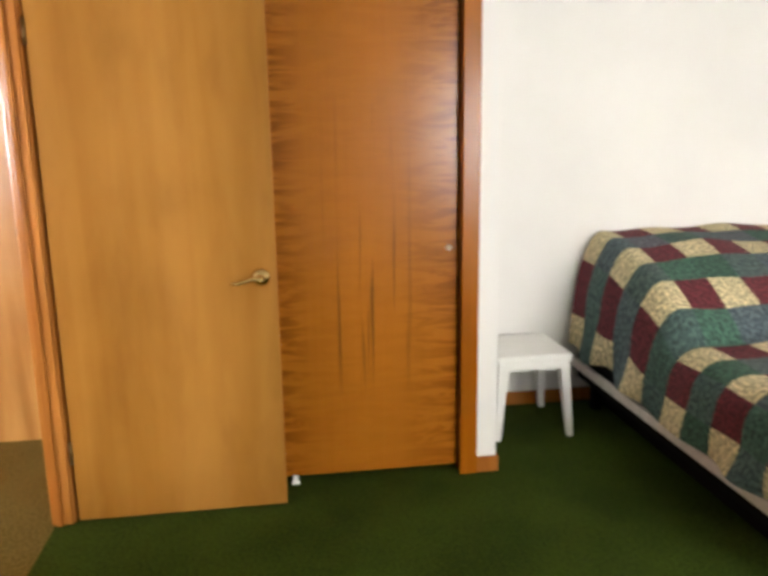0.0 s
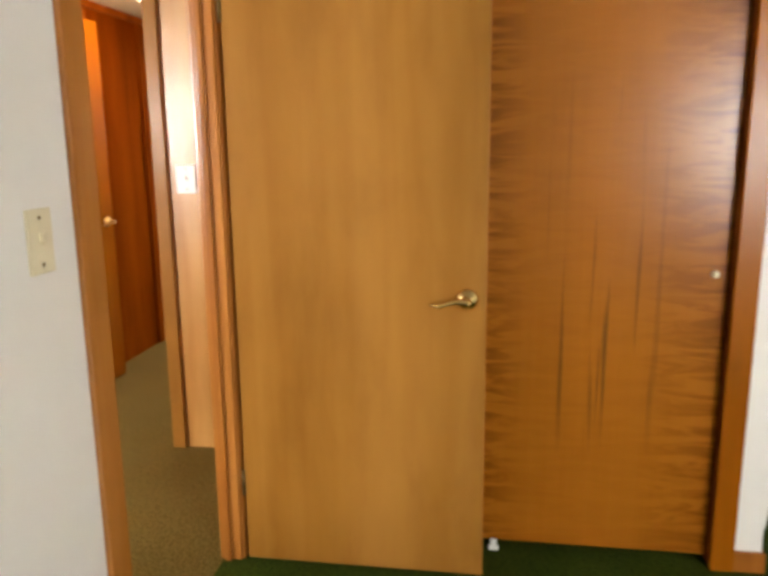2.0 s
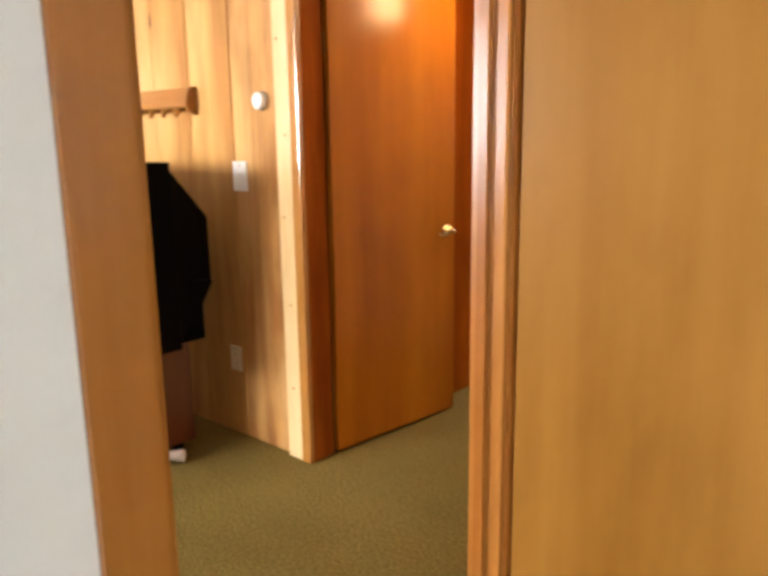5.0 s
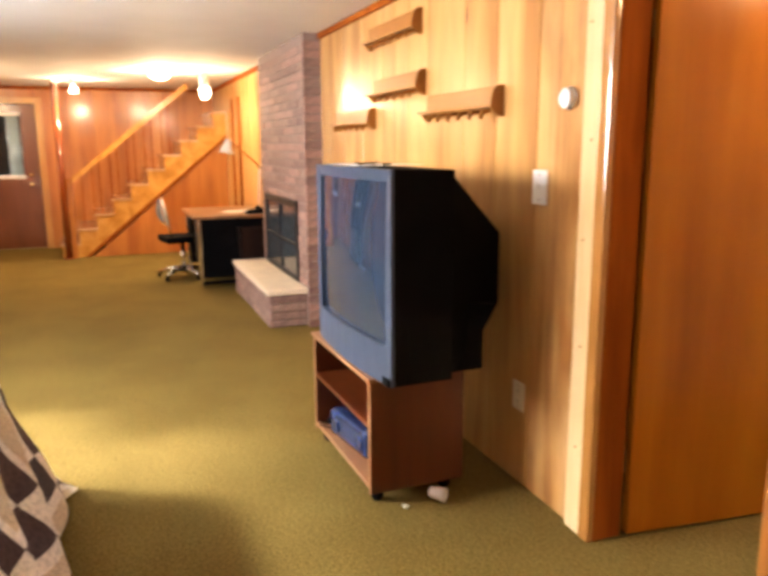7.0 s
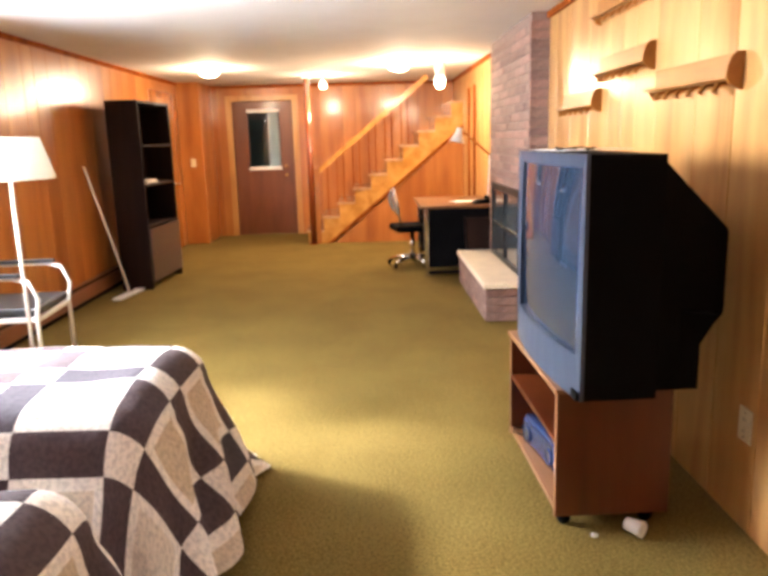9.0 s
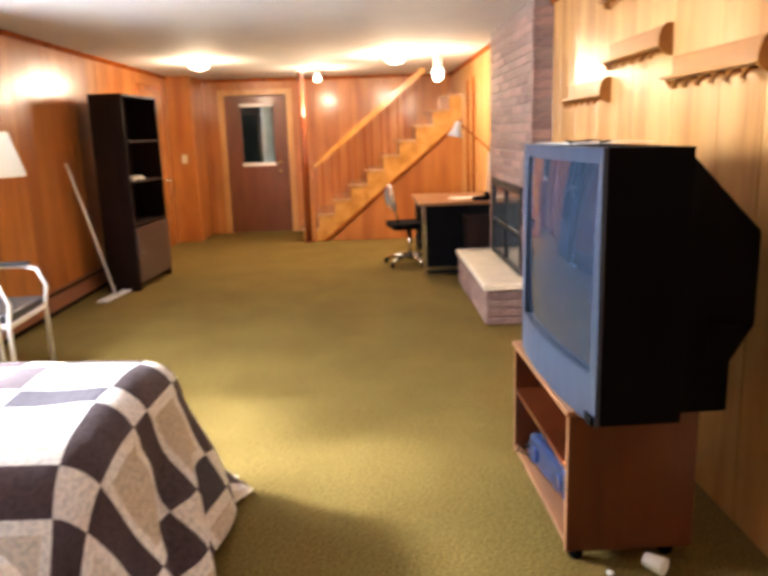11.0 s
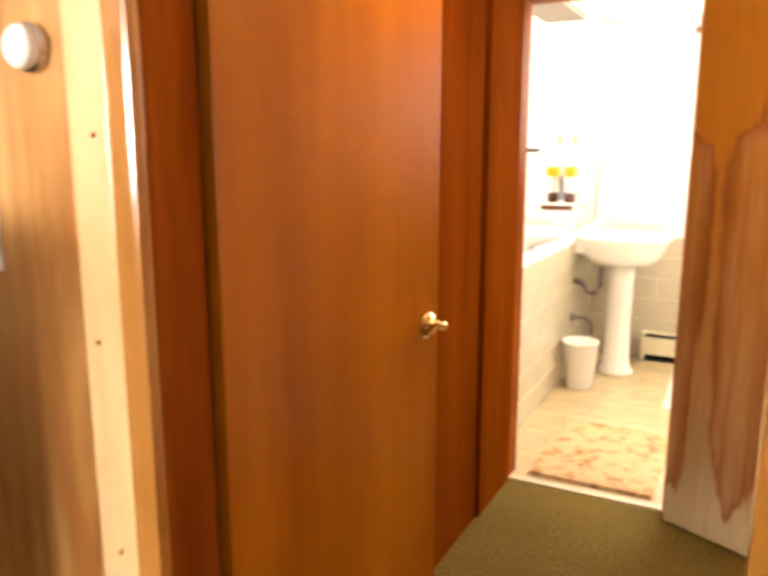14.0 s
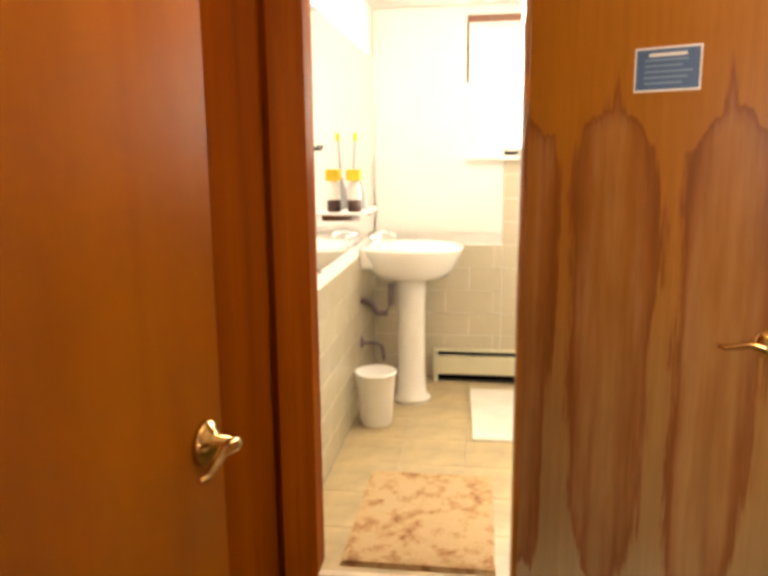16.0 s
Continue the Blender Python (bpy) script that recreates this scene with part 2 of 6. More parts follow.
def prism(poly, axis, a, b):
    """A solid whose outline poly lies across one axis and runs from a to b along it."""
    bm = bmesh.new()
    put = {"x": lambda u, v, w: (w, u, v), "y": lambda u, v, w: (u, w, v), "z": lambda u, v, w: (u, v, w)}[axis]
    lo, hi = [bm.verts.new(put(u, v, a)) for u, v in poly], [bm.verts.new(put(u, v, b)) for u, v in poly]
    bm.faces.new(lo[::-1])
    bm.faces.new(hi)
    n = len(poly)
    for i in range(n):
        bm.faces.new((lo[i], lo[(i + 1) % n], hi[(i + 1) % n], hi[i]))
    bmesh.ops.recalc_face_normals(bm, faces=bm.faces)
    return bm


def mesh_of(bm, mat, smooth=False):
    me = bpy.data.meshes.new("mesh")
    if smooth:
        for f in bm.faces:
            f.smooth = True
    bm.to_mesh(me)
    bm.free()
    for m in mat if isinstance(mat, (list, tuple)) else [mat]:
        me.materials.append(m)
    return me


def part(name, bm, mat, parent, label="", smooth=False, m=None):
    ob = new(name, mesh_of(bm, mat, smooth) if isinstance(bm, bmesh.types.BMesh) else bm)
    ob.parent = parent
    if m is not None:
        ob.matrix_basis = m
    return tagged(ob, label)


def thing(name, label, category, m=None, group="", kind=""):
    ob = new(name)
    ob.empty_display_size = 0.1
    if m is not None:
        ob.matrix_world = m
    return tagged(ob, label, category, group, kind)


def setting(name, bm, mat, label, category):
    return tagged(new(name, mesh_of(bm, mat)), label, category, "", "structure")


def solid_wall(bm, axis, a0, a1, c0, c1, z1, holes=()):
    """A wall along x or y from a0 to a1, between the faces c0 and c1, with holes (from, to, bottom, top)."""
    def put(u0, u1, v0, v1):
        if u1 - u0 > 1e-4 and v1 - v0 > 1e-4:
            box(bm, *((u0, u1, c0, c1) if axis == "x" else (c0, c1, u0, u1)), v0, v1)
    at = a0
    for h0, h1, lo, hi in sorted(holes):
        put(at, h0, 0, z1)
        put(h0, h1, 0, lo)
        put(h0, h1, hi, z1)
        at = h1
    put(at, a1, 0, z1)


PLANKS = {}


def planks(wall, axis, face, side, a0, a1, mat, holes=(), seed=1, z0=0.0, z1=H, widths=(0.20, 0.31, 0.41, 0.2, 0.36, 0.26, 0.41), base=0):
    """Vertical boards on a wall's face, with open grooves between them. side: +1 or -1, the way that the boards face."""
    rng = random.Random(seed)
    cuts = sorted({round(a0, 4), round(a1, 4), *[round(v, 4) for h in holes for v in h[:2] if a0 < v < a1]})
    for u, v in zip(cuts, cuts[1:]):
        at = u
        while at < v - 1e-4:
            w = rng.choice(widths)
            if v - at - w < 0.07:
                w = v - at
            spans = [(z0, z1)]
            for h0, h1, lo, hi in holes:
                if h0 - 1e-3 <= at and at + w <= h1 + 1e-3:
                    spans = [(z0, lo), (hi, z1)]
            for lo, hi in spans:
                if hi - lo < 0.03:
                    continue
                key = (round(w, 3), round(hi - lo, 3), mat.name)
                if key not in PLANKS:
                    g, t, k = 0.0015, 0.007, 0.003
                    bm = bmesh.new()
                    a, b = g, w - g
                    back = [bm.verts.new(p) for p in ((a, 0, 0), (b, 0, 0), (b, 0, hi - lo), (a, 0, hi - lo))]
                    mid = [bm.verts.new((p.co.x, -t + k, p.co.z)) for p in back]
                    top = [bm.verts.new((x, -t, z)) for x, z in ((a + k, 0), (b - k, 0), (b - k, hi - lo), (a + k, hi - lo))]
                    for q in (back, mid):
                        nx = mid if q is back else top
                        for i in range(4):
                            bm.faces.new((q[i], q[(i + 1) % 4], nx[(i + 1) % 4], nx[i]))
                    bm.faces.new(top)
                    PLANKS[key] = mesh_of(bm, mat)
                # local: boards run along +x and face -y
                if axis == "x":
                    m = pose(at, face, lo) if side < 0 else pose(at + w, face, lo, 0, 0, 180)
                else:
                    m = pose(face, at, lo, 0, 0, 90) if side > 0 else pose(face, at + w, lo, 0, 0, -90)
                part("plank", PLANKS[key], mat, wall, "", False, m)
            at += w


# ---- floors and ceilings ----
bm = bmesh.new()
box(bm, FAR - 0.1, -0.06, SOUTH - 0.1, BATH_Y + 0.02, -0.12, 0.0)
setting("floor", bm, GOLD, "worn gold shag carpet over the family room and hall", "carpet")
bm = bmesh.new()
box(bm, -0.06, BED_E + 0.1, BED_S - 0.1, BED_N + 0.1, -0.12, 0.0)
setting("floor_bedroom", bm, GREEN, "dark green low-pile bedroom carpet", "carpet")
bm = bmesh.new()
box(bm, FAR - 0.1, BED_E + 0.1, SOUTH - 0.1, BATH_BACK + 0.1, H, H + 0.12)
box(bm, -0.1, BED_E + 0.1, BED_S - 0.1, SOUTH - 0.1, H, H + 0.12)
setting("ceiling", bm, CEIL, "flat off-white painted ceiling", "ceiling")

# ---- walls ----
T = 0.12
bm = bmesh.new()
solid_wall(bm, "x", FAR - 0.1, POST, NORTH + 0.008, NORTH + T, H)
w_north = setting("wall_north", bm, GAP, "wall of varnished knotty pine boards", "wall")
bm = bmesh.new()
solid_wall(bm, "x", STUB, -0.06, NORTH - 0.06, NORTH + 0.05, H)
w_stub = setting("wall_stub", bm, PINE, "short pine wall beside the hall opening", "wall")
bm = bmesh.new()
solid_wall(bm, "x", FAR - 0.1, -0.06, SOUTH - T, SOUTH - 0.008, H, [WIN])
w_south = setting("wall_south", bm, GAP, "wall of orange-stained boards", "wall")
bm = bmesh.new()
FDOOR = (-2.45, -1.53, 0, 2.05)
solid_wall(bm, "y", SOUTH - T, NORTH + T, FAR - T, FAR - 0.008, H, [FDOOR])
w_far = setting("wall_far", bm, GAP, "end wall of orange-stained boards", "wall")
bm = bmesh.new()
solid_wall(bm, "y", BED_S - T, BATH_BACK, -0.060, 0.0, H, [(DOOR_S, 0.0, 0, 2.05)])
w_bed = setting("wall_bedroom_west", bm, WHITE, "white painted wall with a doorway", "wall")
bm = bmesh.new()
DOOR2 = (1.08, 1.90, 0, 2.16)
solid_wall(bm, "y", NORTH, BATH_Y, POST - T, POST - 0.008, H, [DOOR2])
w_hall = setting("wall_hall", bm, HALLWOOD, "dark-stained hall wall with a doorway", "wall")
bm = bmesh.new()
BDOOR = (-1.58, -0.905, 0, 2.05)
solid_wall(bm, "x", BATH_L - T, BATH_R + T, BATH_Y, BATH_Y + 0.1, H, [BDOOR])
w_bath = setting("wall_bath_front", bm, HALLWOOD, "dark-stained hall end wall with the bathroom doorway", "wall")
bm = bmesh.new()
solid_wall(bm, "x", 0.0, 0.06, 0.165, 0.255, H)
solid_wall(bm, "x", 1.68, 1.77, 0.165, 0.255, H)
box(bm, 0.06, 1.68, 0.165, 0.255, 2.05, H)
solid_wall(bm, "y", 0.255, BED_N, 1.68, 1.77, H)
w_closet = setting("wall_closet", bm, WHITE, "white painted closet front and corner", "wall")
bm = bmesh.new()
solid_wall(bm, "x", 0.0, BED_E + T, BED_N, BED_N + T, H)
setting("wall_bedroom_north", bm, WHITE, "white painted wall behind the bed", "wall")
bm = bmesh.new()
solid_wall(bm, "x", -T, BED_E + T, BED_S - T, BED_S, H, [BWIN])
setting("wall_bedroom_south", bm, WHITE, "white painted window wall", "wall")
bm = bmesh.new()
solid_wall(bm, "y", BED_S, BED_N + T, BED_E, BED_E + T, H)
setting("wall_bedroom_east", bm, WHITE, "white painted plain wall", "wall")
bm = bmesh.new()
box(bm, -2.6, POST - T, 1.0, 1.06, 0, H)
box(bm, -2.66, -2.6, 1.0, 2.5, 0, H)
box(bm, -2.6, POST - T, 2.44, 2.5, 0, H)
setting("wall_store", bm, DARKTRIM, "dark wooden walls of a store room", "wall")
bm = bmesh.new()
box(bm, -2.6, POST - 0.06, 1.06, 2.44, -0.1, -0.001)
setting("floor_store", bm, GOLD, "gold carpet of the store room", "carpet")

BLK_X, BLK_Y = -10.2, -2.75
bm = bmesh.new()
box(bm, FAR, BLK_X - 0.008, SOUTH, BLK_Y - 0.008, 0, H)
w_block = setting("wall_corner", bm, GAP, "boxed-out corner of orange-stained boards", "wall")
planks(w_block, "y", BLK_X - 0.008, 1, SOUTH, BLK_Y, PANEL, (), 13)
planks(w_block, "x", BLK_Y - 0.008, 1, FAR, BLK_X - 0.008, PANEL, (), 14)
planks(w_north, "x", NORTH + 0.008, -1, FAR, -2.02, PINE, (), 3)
planks(w_north, "x", NORTH + 0.008, -1, -2.02, POST, FIGPINE, (), 3, widths=(0.33,))
planks(w_south, "x", SOUTH - 0.008, 1, FAR, -0.068, PANEL, [WIN], 5)
planks(w_far, "y", FAR - 0.008, 1, SOUTH, NORTH, PANEL, [FDOOR], 7)
planks(w_bed, "y", -0.060, -1, SOUTH, NORTH - 0.06, PANEL, [(DOOR_S, 0.0, 0, 2.05)], 9)


# ---- trim ----
def trim(name, x0, x1, y0, y1, z0, z1, mat, label, w=0.006):
    return tagged(new(name, mesh_of(boxm(x0, x1, y0, y1, z0, z1, w), mat)), label, "trim", "", "structure")


# bedroom doorway: linings, stops and casings on both faces
for y0, y1 in ((DOOR_S - 0.02, DOOR_S + 0.004), (-0.004, 0.02)):
    trim("door_jamb", -0.072, 0.006, y0, y1, 0, 2.05, TRIM, "varnished wooden door lining")
trim("door_jamb", -0.072, 0.006, DOOR_S, 0.0, 2.03, 2.056, TRIM, "varnished wooden door lining")
trim("door_stop", -0.052, -0.03, -0.016, -0.002, 0, 2.03, TRIM, "narrow wooden door stop", 0.003)
for x0, x1 in ((0.0, 0.016), (-0.078, -0.066)):
    trim("door_casing", x0, x1, DOOR_S - 0.09, DOOR_S - 0.008, 0, 2.115, TRIM, "varnished wooden door casing")
    trim("door_casing", x0, x1, 0.008, 0.07, 0, 2.115, TRIM, "varnished wooden door casing")
    trim("door_casing", x0, x1, DOOR_S - 0.008, 0.008, 2.052, 2.115, TRIM, "varnished wooden door casing")
# opening to the back hall
trim("corner_post", POST - 0.13, POST - 0.036, NORTH - 0.022, NORTH - 0.001, 0, H - 0.002, PALEPINE, "pale pine corner board with small nail holes")
trim("corner_post", POST - 0.034, POST + 0.024, NORTH - 0.030, NORTH - 0.001, 0, H - 0.002, GLOSSPINE, "glossy rounded pine corner bead", 0.012)
trim("corner_post", POST - 0.012, POST + 0.022, NORTH + 0.001, NORTH + 0.125, 0, H - 0.004, DARKTRIM, "red-brown door casing")
trim("corner_post", STUB - 0.015, STUB + 0.05, NORTH - 0.080, NORTH - 0.06, 0, H - 0.002, BIRCH, "varnished corner board of the hall opening")
trim("corner_post", STUB - 0.015, STUB + 0.0, NORTH - 0.059, NORTH + 0.052, 0, H - 0.003, TRIM, "varnished end board of the hall opening")
for z in (0.34, 0.73, 1.12, 1.47, 1.86):
    tagged(new("nail_hole", mesh_of(lathe([(0, 0), (0.0055, 0), (0.0045, 0.0015), (0, 0.002)], 10), DARKTRIM)), "small dark nail hole in the corner board", "trim", "", "structure").matrix_world = pose(POST - 0.085 + 0.02 * math.sin(9 * z), NORTH - 0.022, z, 90)
# store room door
trim("door_casing", POST - 0.008, POST + 0.012, 1.90, 1.975, 0, 2.23, DARKTRIM, "red-brown door casing")
trim("door_casing", POST - 0.008, POST + 0.010, 1.075, 1.90, 2.16, 2.23, DARKTRIM, "red-brown door casing")
trim("door_jamb", POST - 0.12, POST - 0.002, 1.076, 1.09, 0, 2.16, DARKTRIM, "red-brown door lining")
trim("door_jamb", POST - 0.12, POST - 0.002, 1.89, 1.904, 0, 2.16, DARKTRIM, "red-brown door lining")
# bathroom doorway
trim("door_casing", POST - 0.008, POST + 0.006, 2.62, BATH_Y - 0.012, 0, H - 0.046, HALLWOOD, "red-brown casing beside the bathroom doorway", 0.004)
trim("door_jamb", BDOOR[0] - 0.01, BDOOR[0] + 0.012, BATH_Y - 0.012, BATH_Y + 0.11, 0, 2.05, DARKTRIM, "red-brown door lining")
trim("door_jamb", BDOOR[1] - 0.012, BDOOR[1] + 0.01, BATH_Y - 0.004, BATH_Y + 0.11, 0, 2.05, TRIM, "varnished door lining")
trim("door_jamb", BDOOR[0], BDOOR[1], BATH_Y - 0.008, BATH_Y + 0.11, 2.035, 2.06, DARKTRIM, "red-brown door lining")
trim("door_casing", BDOOR[1] + 0.008, BDOOR[1] + 0.075, BATH_Y - 0.016, BATH_Y + 0.002, 0, 2.12, TRIM, "varnished door casing")
# closet
trim("closet_casing", 1.605, 1.68, 0.148, 0.166, 0, 2.1, REDDOOR, "varnished closet casing")
trim("closet_casing", 1.607, 1.622, 0.166, 0.25, 0, 2.05, DARKTRIM, "closet door lining")
trim("closet_casing", 0.0, 1.68, 0.148, 0.166, 2.04, 2.1, TRIM, "varnished closet head casing")
trim("baseboard", 1.68, 1.782, 0.152, 0.166, 0, 0.075, TRIM, "varnished wooden baseboard")
trim("baseboard", 1.77, 1.782, 0.166, BED_N, 0, 0.075, TRIM, "varnished wooden baseboard")
trim("baseboard", 1.782, BED_E, BED_N - 0.012, BED_N, 0, 0.075, TRIM, "varnished wooden baseboard")
trim("baseboard", 0.0, 0.012, BED_S, DOOR_S - 0.088, 0, 0.075, TRIM, "varnished wooden baseboard")
trim("crown_trim", FAR, POST, NORTH - 0.022, NORTH, H - 0.045, H - 0.001, DARKTRIM, "thin dark strip under the ceiling")
trim("crown_trim", FAR, -0.068, SOUTH, SOUTH + 0.022, H - 0.045, H - 0.001, DARKTRIM, "thin dark strip under the ceiling")
trim("crown_trim", FAR, FAR + 0.022, SOUTH, NORTH, H - 0.045, H - 0.001, DARKTRIM, "thin dark strip under the ceiling")
trim("crown_trim", POST - 0.008, POST + 0.014, 1.08, BATH_Y, H - 0.045, H - 0.001, DARKTRIM, "thin dark strip under the ceiling")


# ---- doors ----
def lever(parent, m, mat=BRASS):
    """A lever handle: rose, neck and curved lever. Local: on the plane y = 0, out along -y, the lever towards -x."""
    rose = part("door_handle", lathe([(0.0, 0.0), (0.036, 0.0), (0.034, 0.008), (0.02, 0.016), (0.014, 0.02), (0.013, 0.045), (0.0, 0.046)], 20), mat, parent,
                "polished brass lever handle", False, m @ pose(0, 0, 0, 90))
    part("lever", tube([(0.012, 0.0, 0.046), (0, 0.0, 0.047), (-0.03, 0.004, 0.048), (-0.06, -0.004, 0.05), (-0.085, -0.012, 0.05), (-0.11, -0.008, 0.05)],
                       [0.012, 0.013, 0.009, 0.007, 0.006, 0.004]), mat, rose)
    return rose


def slab_door(name, label, m, w, h, mat, inset=0.06, hz=0.95, t=0.036):
    """Flush door; local: hinge at x = 0, leaf along +x, front face y = 0, back face y = t."""
    d = thing(name, label, "door", m, "", "structure")
    part("leaf", boxm(0, w, 0, t, 0.012, h, 0.002, 1), mat, d)
    part("edge", boxm(w, w + 0.003, 0.002, t - 0.002, 0.014, h - 0.002, 0.0), TRIM, d)
    lever(d, pose(w - inset, 0, hz))
    lever(d, pose(w - inset, t, hz) @ Matrix.Diagonal((1, -1, 1, 1)))
    hy = 0.0 if name == "door_bedroom" else t - 0.004
    for z in (0.25, 1.8):
        part("hinge", tube([(-0.004, hy, z), (-0.004, hy, z + 0.09)], 0.006 if hy == 0.0 else 0.004, 10), DARKBRASS, d, "dull brass hinge")
    return d


DARKBRASS = plain("dull_brass", (0.20, 0.13, 0.05), 0.4, 1.0, 0.15)
slab_door("door_bedroom", "open birch veneer door with a brass lever", pose(0.03, 0.0, 0, 0, 0, 0), 0.81, 2.03, BIRCH, hz=0.955)
slab_door("door_store", "red-stained veneer door standing ajar", pose(POST + 0.042, 1.088, 0, 0, 0, 83.8), 0.80, 2.14, REDDOOR, hz=0.985)


def flame_veneer(name):
    """Book-matched veneer: pale tan sapwood at the foot, amber above, brown heartwood flames."""
    m, nt, b = nodes_of(name, 0.3)
    tc = nt.nodes.new("ShaderNodeTexCoord")
    sep = nt.nodes.new("ShaderNodeSeparateXYZ")
    warp = add(nt, "TexNoise", Scale=3.0, Detail=4.0)
    nt.links.new(mapped(nt, (1.2, 1, 0.5)), warp.inputs["Vector"])
    sc = nt.nodes.new("ShaderNodeVectorMath")
    sc.operation = "MULTIPLY_ADD"
    sc.inputs[1].default_value = (0.09, 0.0, 0.35)
    nt.links.new(warp.outputs["Color"], sc.inputs[0])
    nt.links.new(tc.outputs["Object"], sc.inputs[2])
    nt.links.new(sc.outputs[0], sep.inputs[0])

    def op(kind, a, c):
        n = add(nt, "Math")
        n.operation = kind
        for s, v in zip(n.inputs, (a, c)):
            if hasattr(v, "links"):
                nt.links.new(v, s)
            else:
                s.default_value = v
        return n.outputs[0]
    cell = op("PINGPONG", op("SUBTRACT", sep.outputs[0], 0.16), 0.135)      # distance from the nearest book-match line
    mid = op("SUBTRACT", 0.135, cell)
    prof = ramp(nt, op("MULTIPLY", sep.outputs[2], 0.5), [(0.13, (0, 0, 0)), (0.19, (0.62, 0.62, 0.62)), (0.3, (0.86, 0.86, 0.86)), (0.5, (0.95, 0.95, 0.95)), (0.74, (1, 1, 1)), (0.815, (0.85, 0.85, 0.85)), (0.85, (0.34, 0.34, 0.34)), (0.9, (0.17, 0.17, 0.17)), (0.97, (0, 0, 0))])
    width = op("SUBTRACT", op("MULTIPLY", prof, 0.142), 0.02)
    rag = add(nt, "TexNoise", Scale=9.0, Detail=5.0, Roughness=0.7)
    nt.links.new(mapped(nt, (4.0, 1, 0.22)), rag.inputs["Vector"])
    edge = op("ADD", op("SUBTRACT", width, mid), op("MULTIPLY", op("SUBTRACT", rag.outputs[0], 0.5), 0.11))
    core = ramp(nt, edge, [(0.0, (0, 0, 0)), (0.02, (0.7, 0.7, 0.7)), (0.1, (0.42, 0.42, 0.42))])
    rim = ramp(nt, edge, [(0.0, (0, 0, 0)), (0.012, (0.7, 0.7, 0.7)), (0.035, (0.35, 0.25, 0.25)), (0.075, (0.0, 0.0, 0.0))])
    ground = ramp(nt, op("MULTIPLY", sep.outputs[2], 0.5), [(0.12, (0.42, 0.31, 0.17)), (0.28, (0.33, 0.19, 0.075)), (0.62, (0.36, 0.15, 0.026)), (0.8, (0.37, 0.142, 0.016))])
    fib = add(nt, "TexNoise", Scale=2.0, Detail=6.0, Roughness=0.65)
    nt.links.new(mapped(nt, (30, 30, 1.2)), fib.inputs["Vector"])
    blot = add(nt, "TexNoise", Scale=5.0, Detail=4.0)
    nt.links.new(mapped(nt, (3.6, 1, 0.35)), blot.inputs["Vector"])
    heart = ramp(nt, blot.outputs[0], [(0.36, (0.21, 0.068, 0.016)), (0.5, (0.31, 0.125, 0.036)), (0.64, (0.42, 0.215, 0.085))])
    c = mixc(nt, core, ground, heart)
    c = mixc(nt, rim, c, (0.18, 0.045, 0.009))
    f = ramp(nt, fib.outputs[0], [(0.3, (0.84, 0.82, 0.8)), (0.65, (1, 1, 1))])
    nt.links.new(mixc(nt, 1.0, c, f, "MULTIPLY"), b.inputs["Base Color"])
    b.inputs["Coat Weight"].default_value, b.inputs["Coat Roughness"].default_value = 0.0, 0.3
    b.inputs["Specular IOR Level"].default_value = 0.08
    bump(nt, b, fib.outputs[0], 0.1, 0.002)
    return m


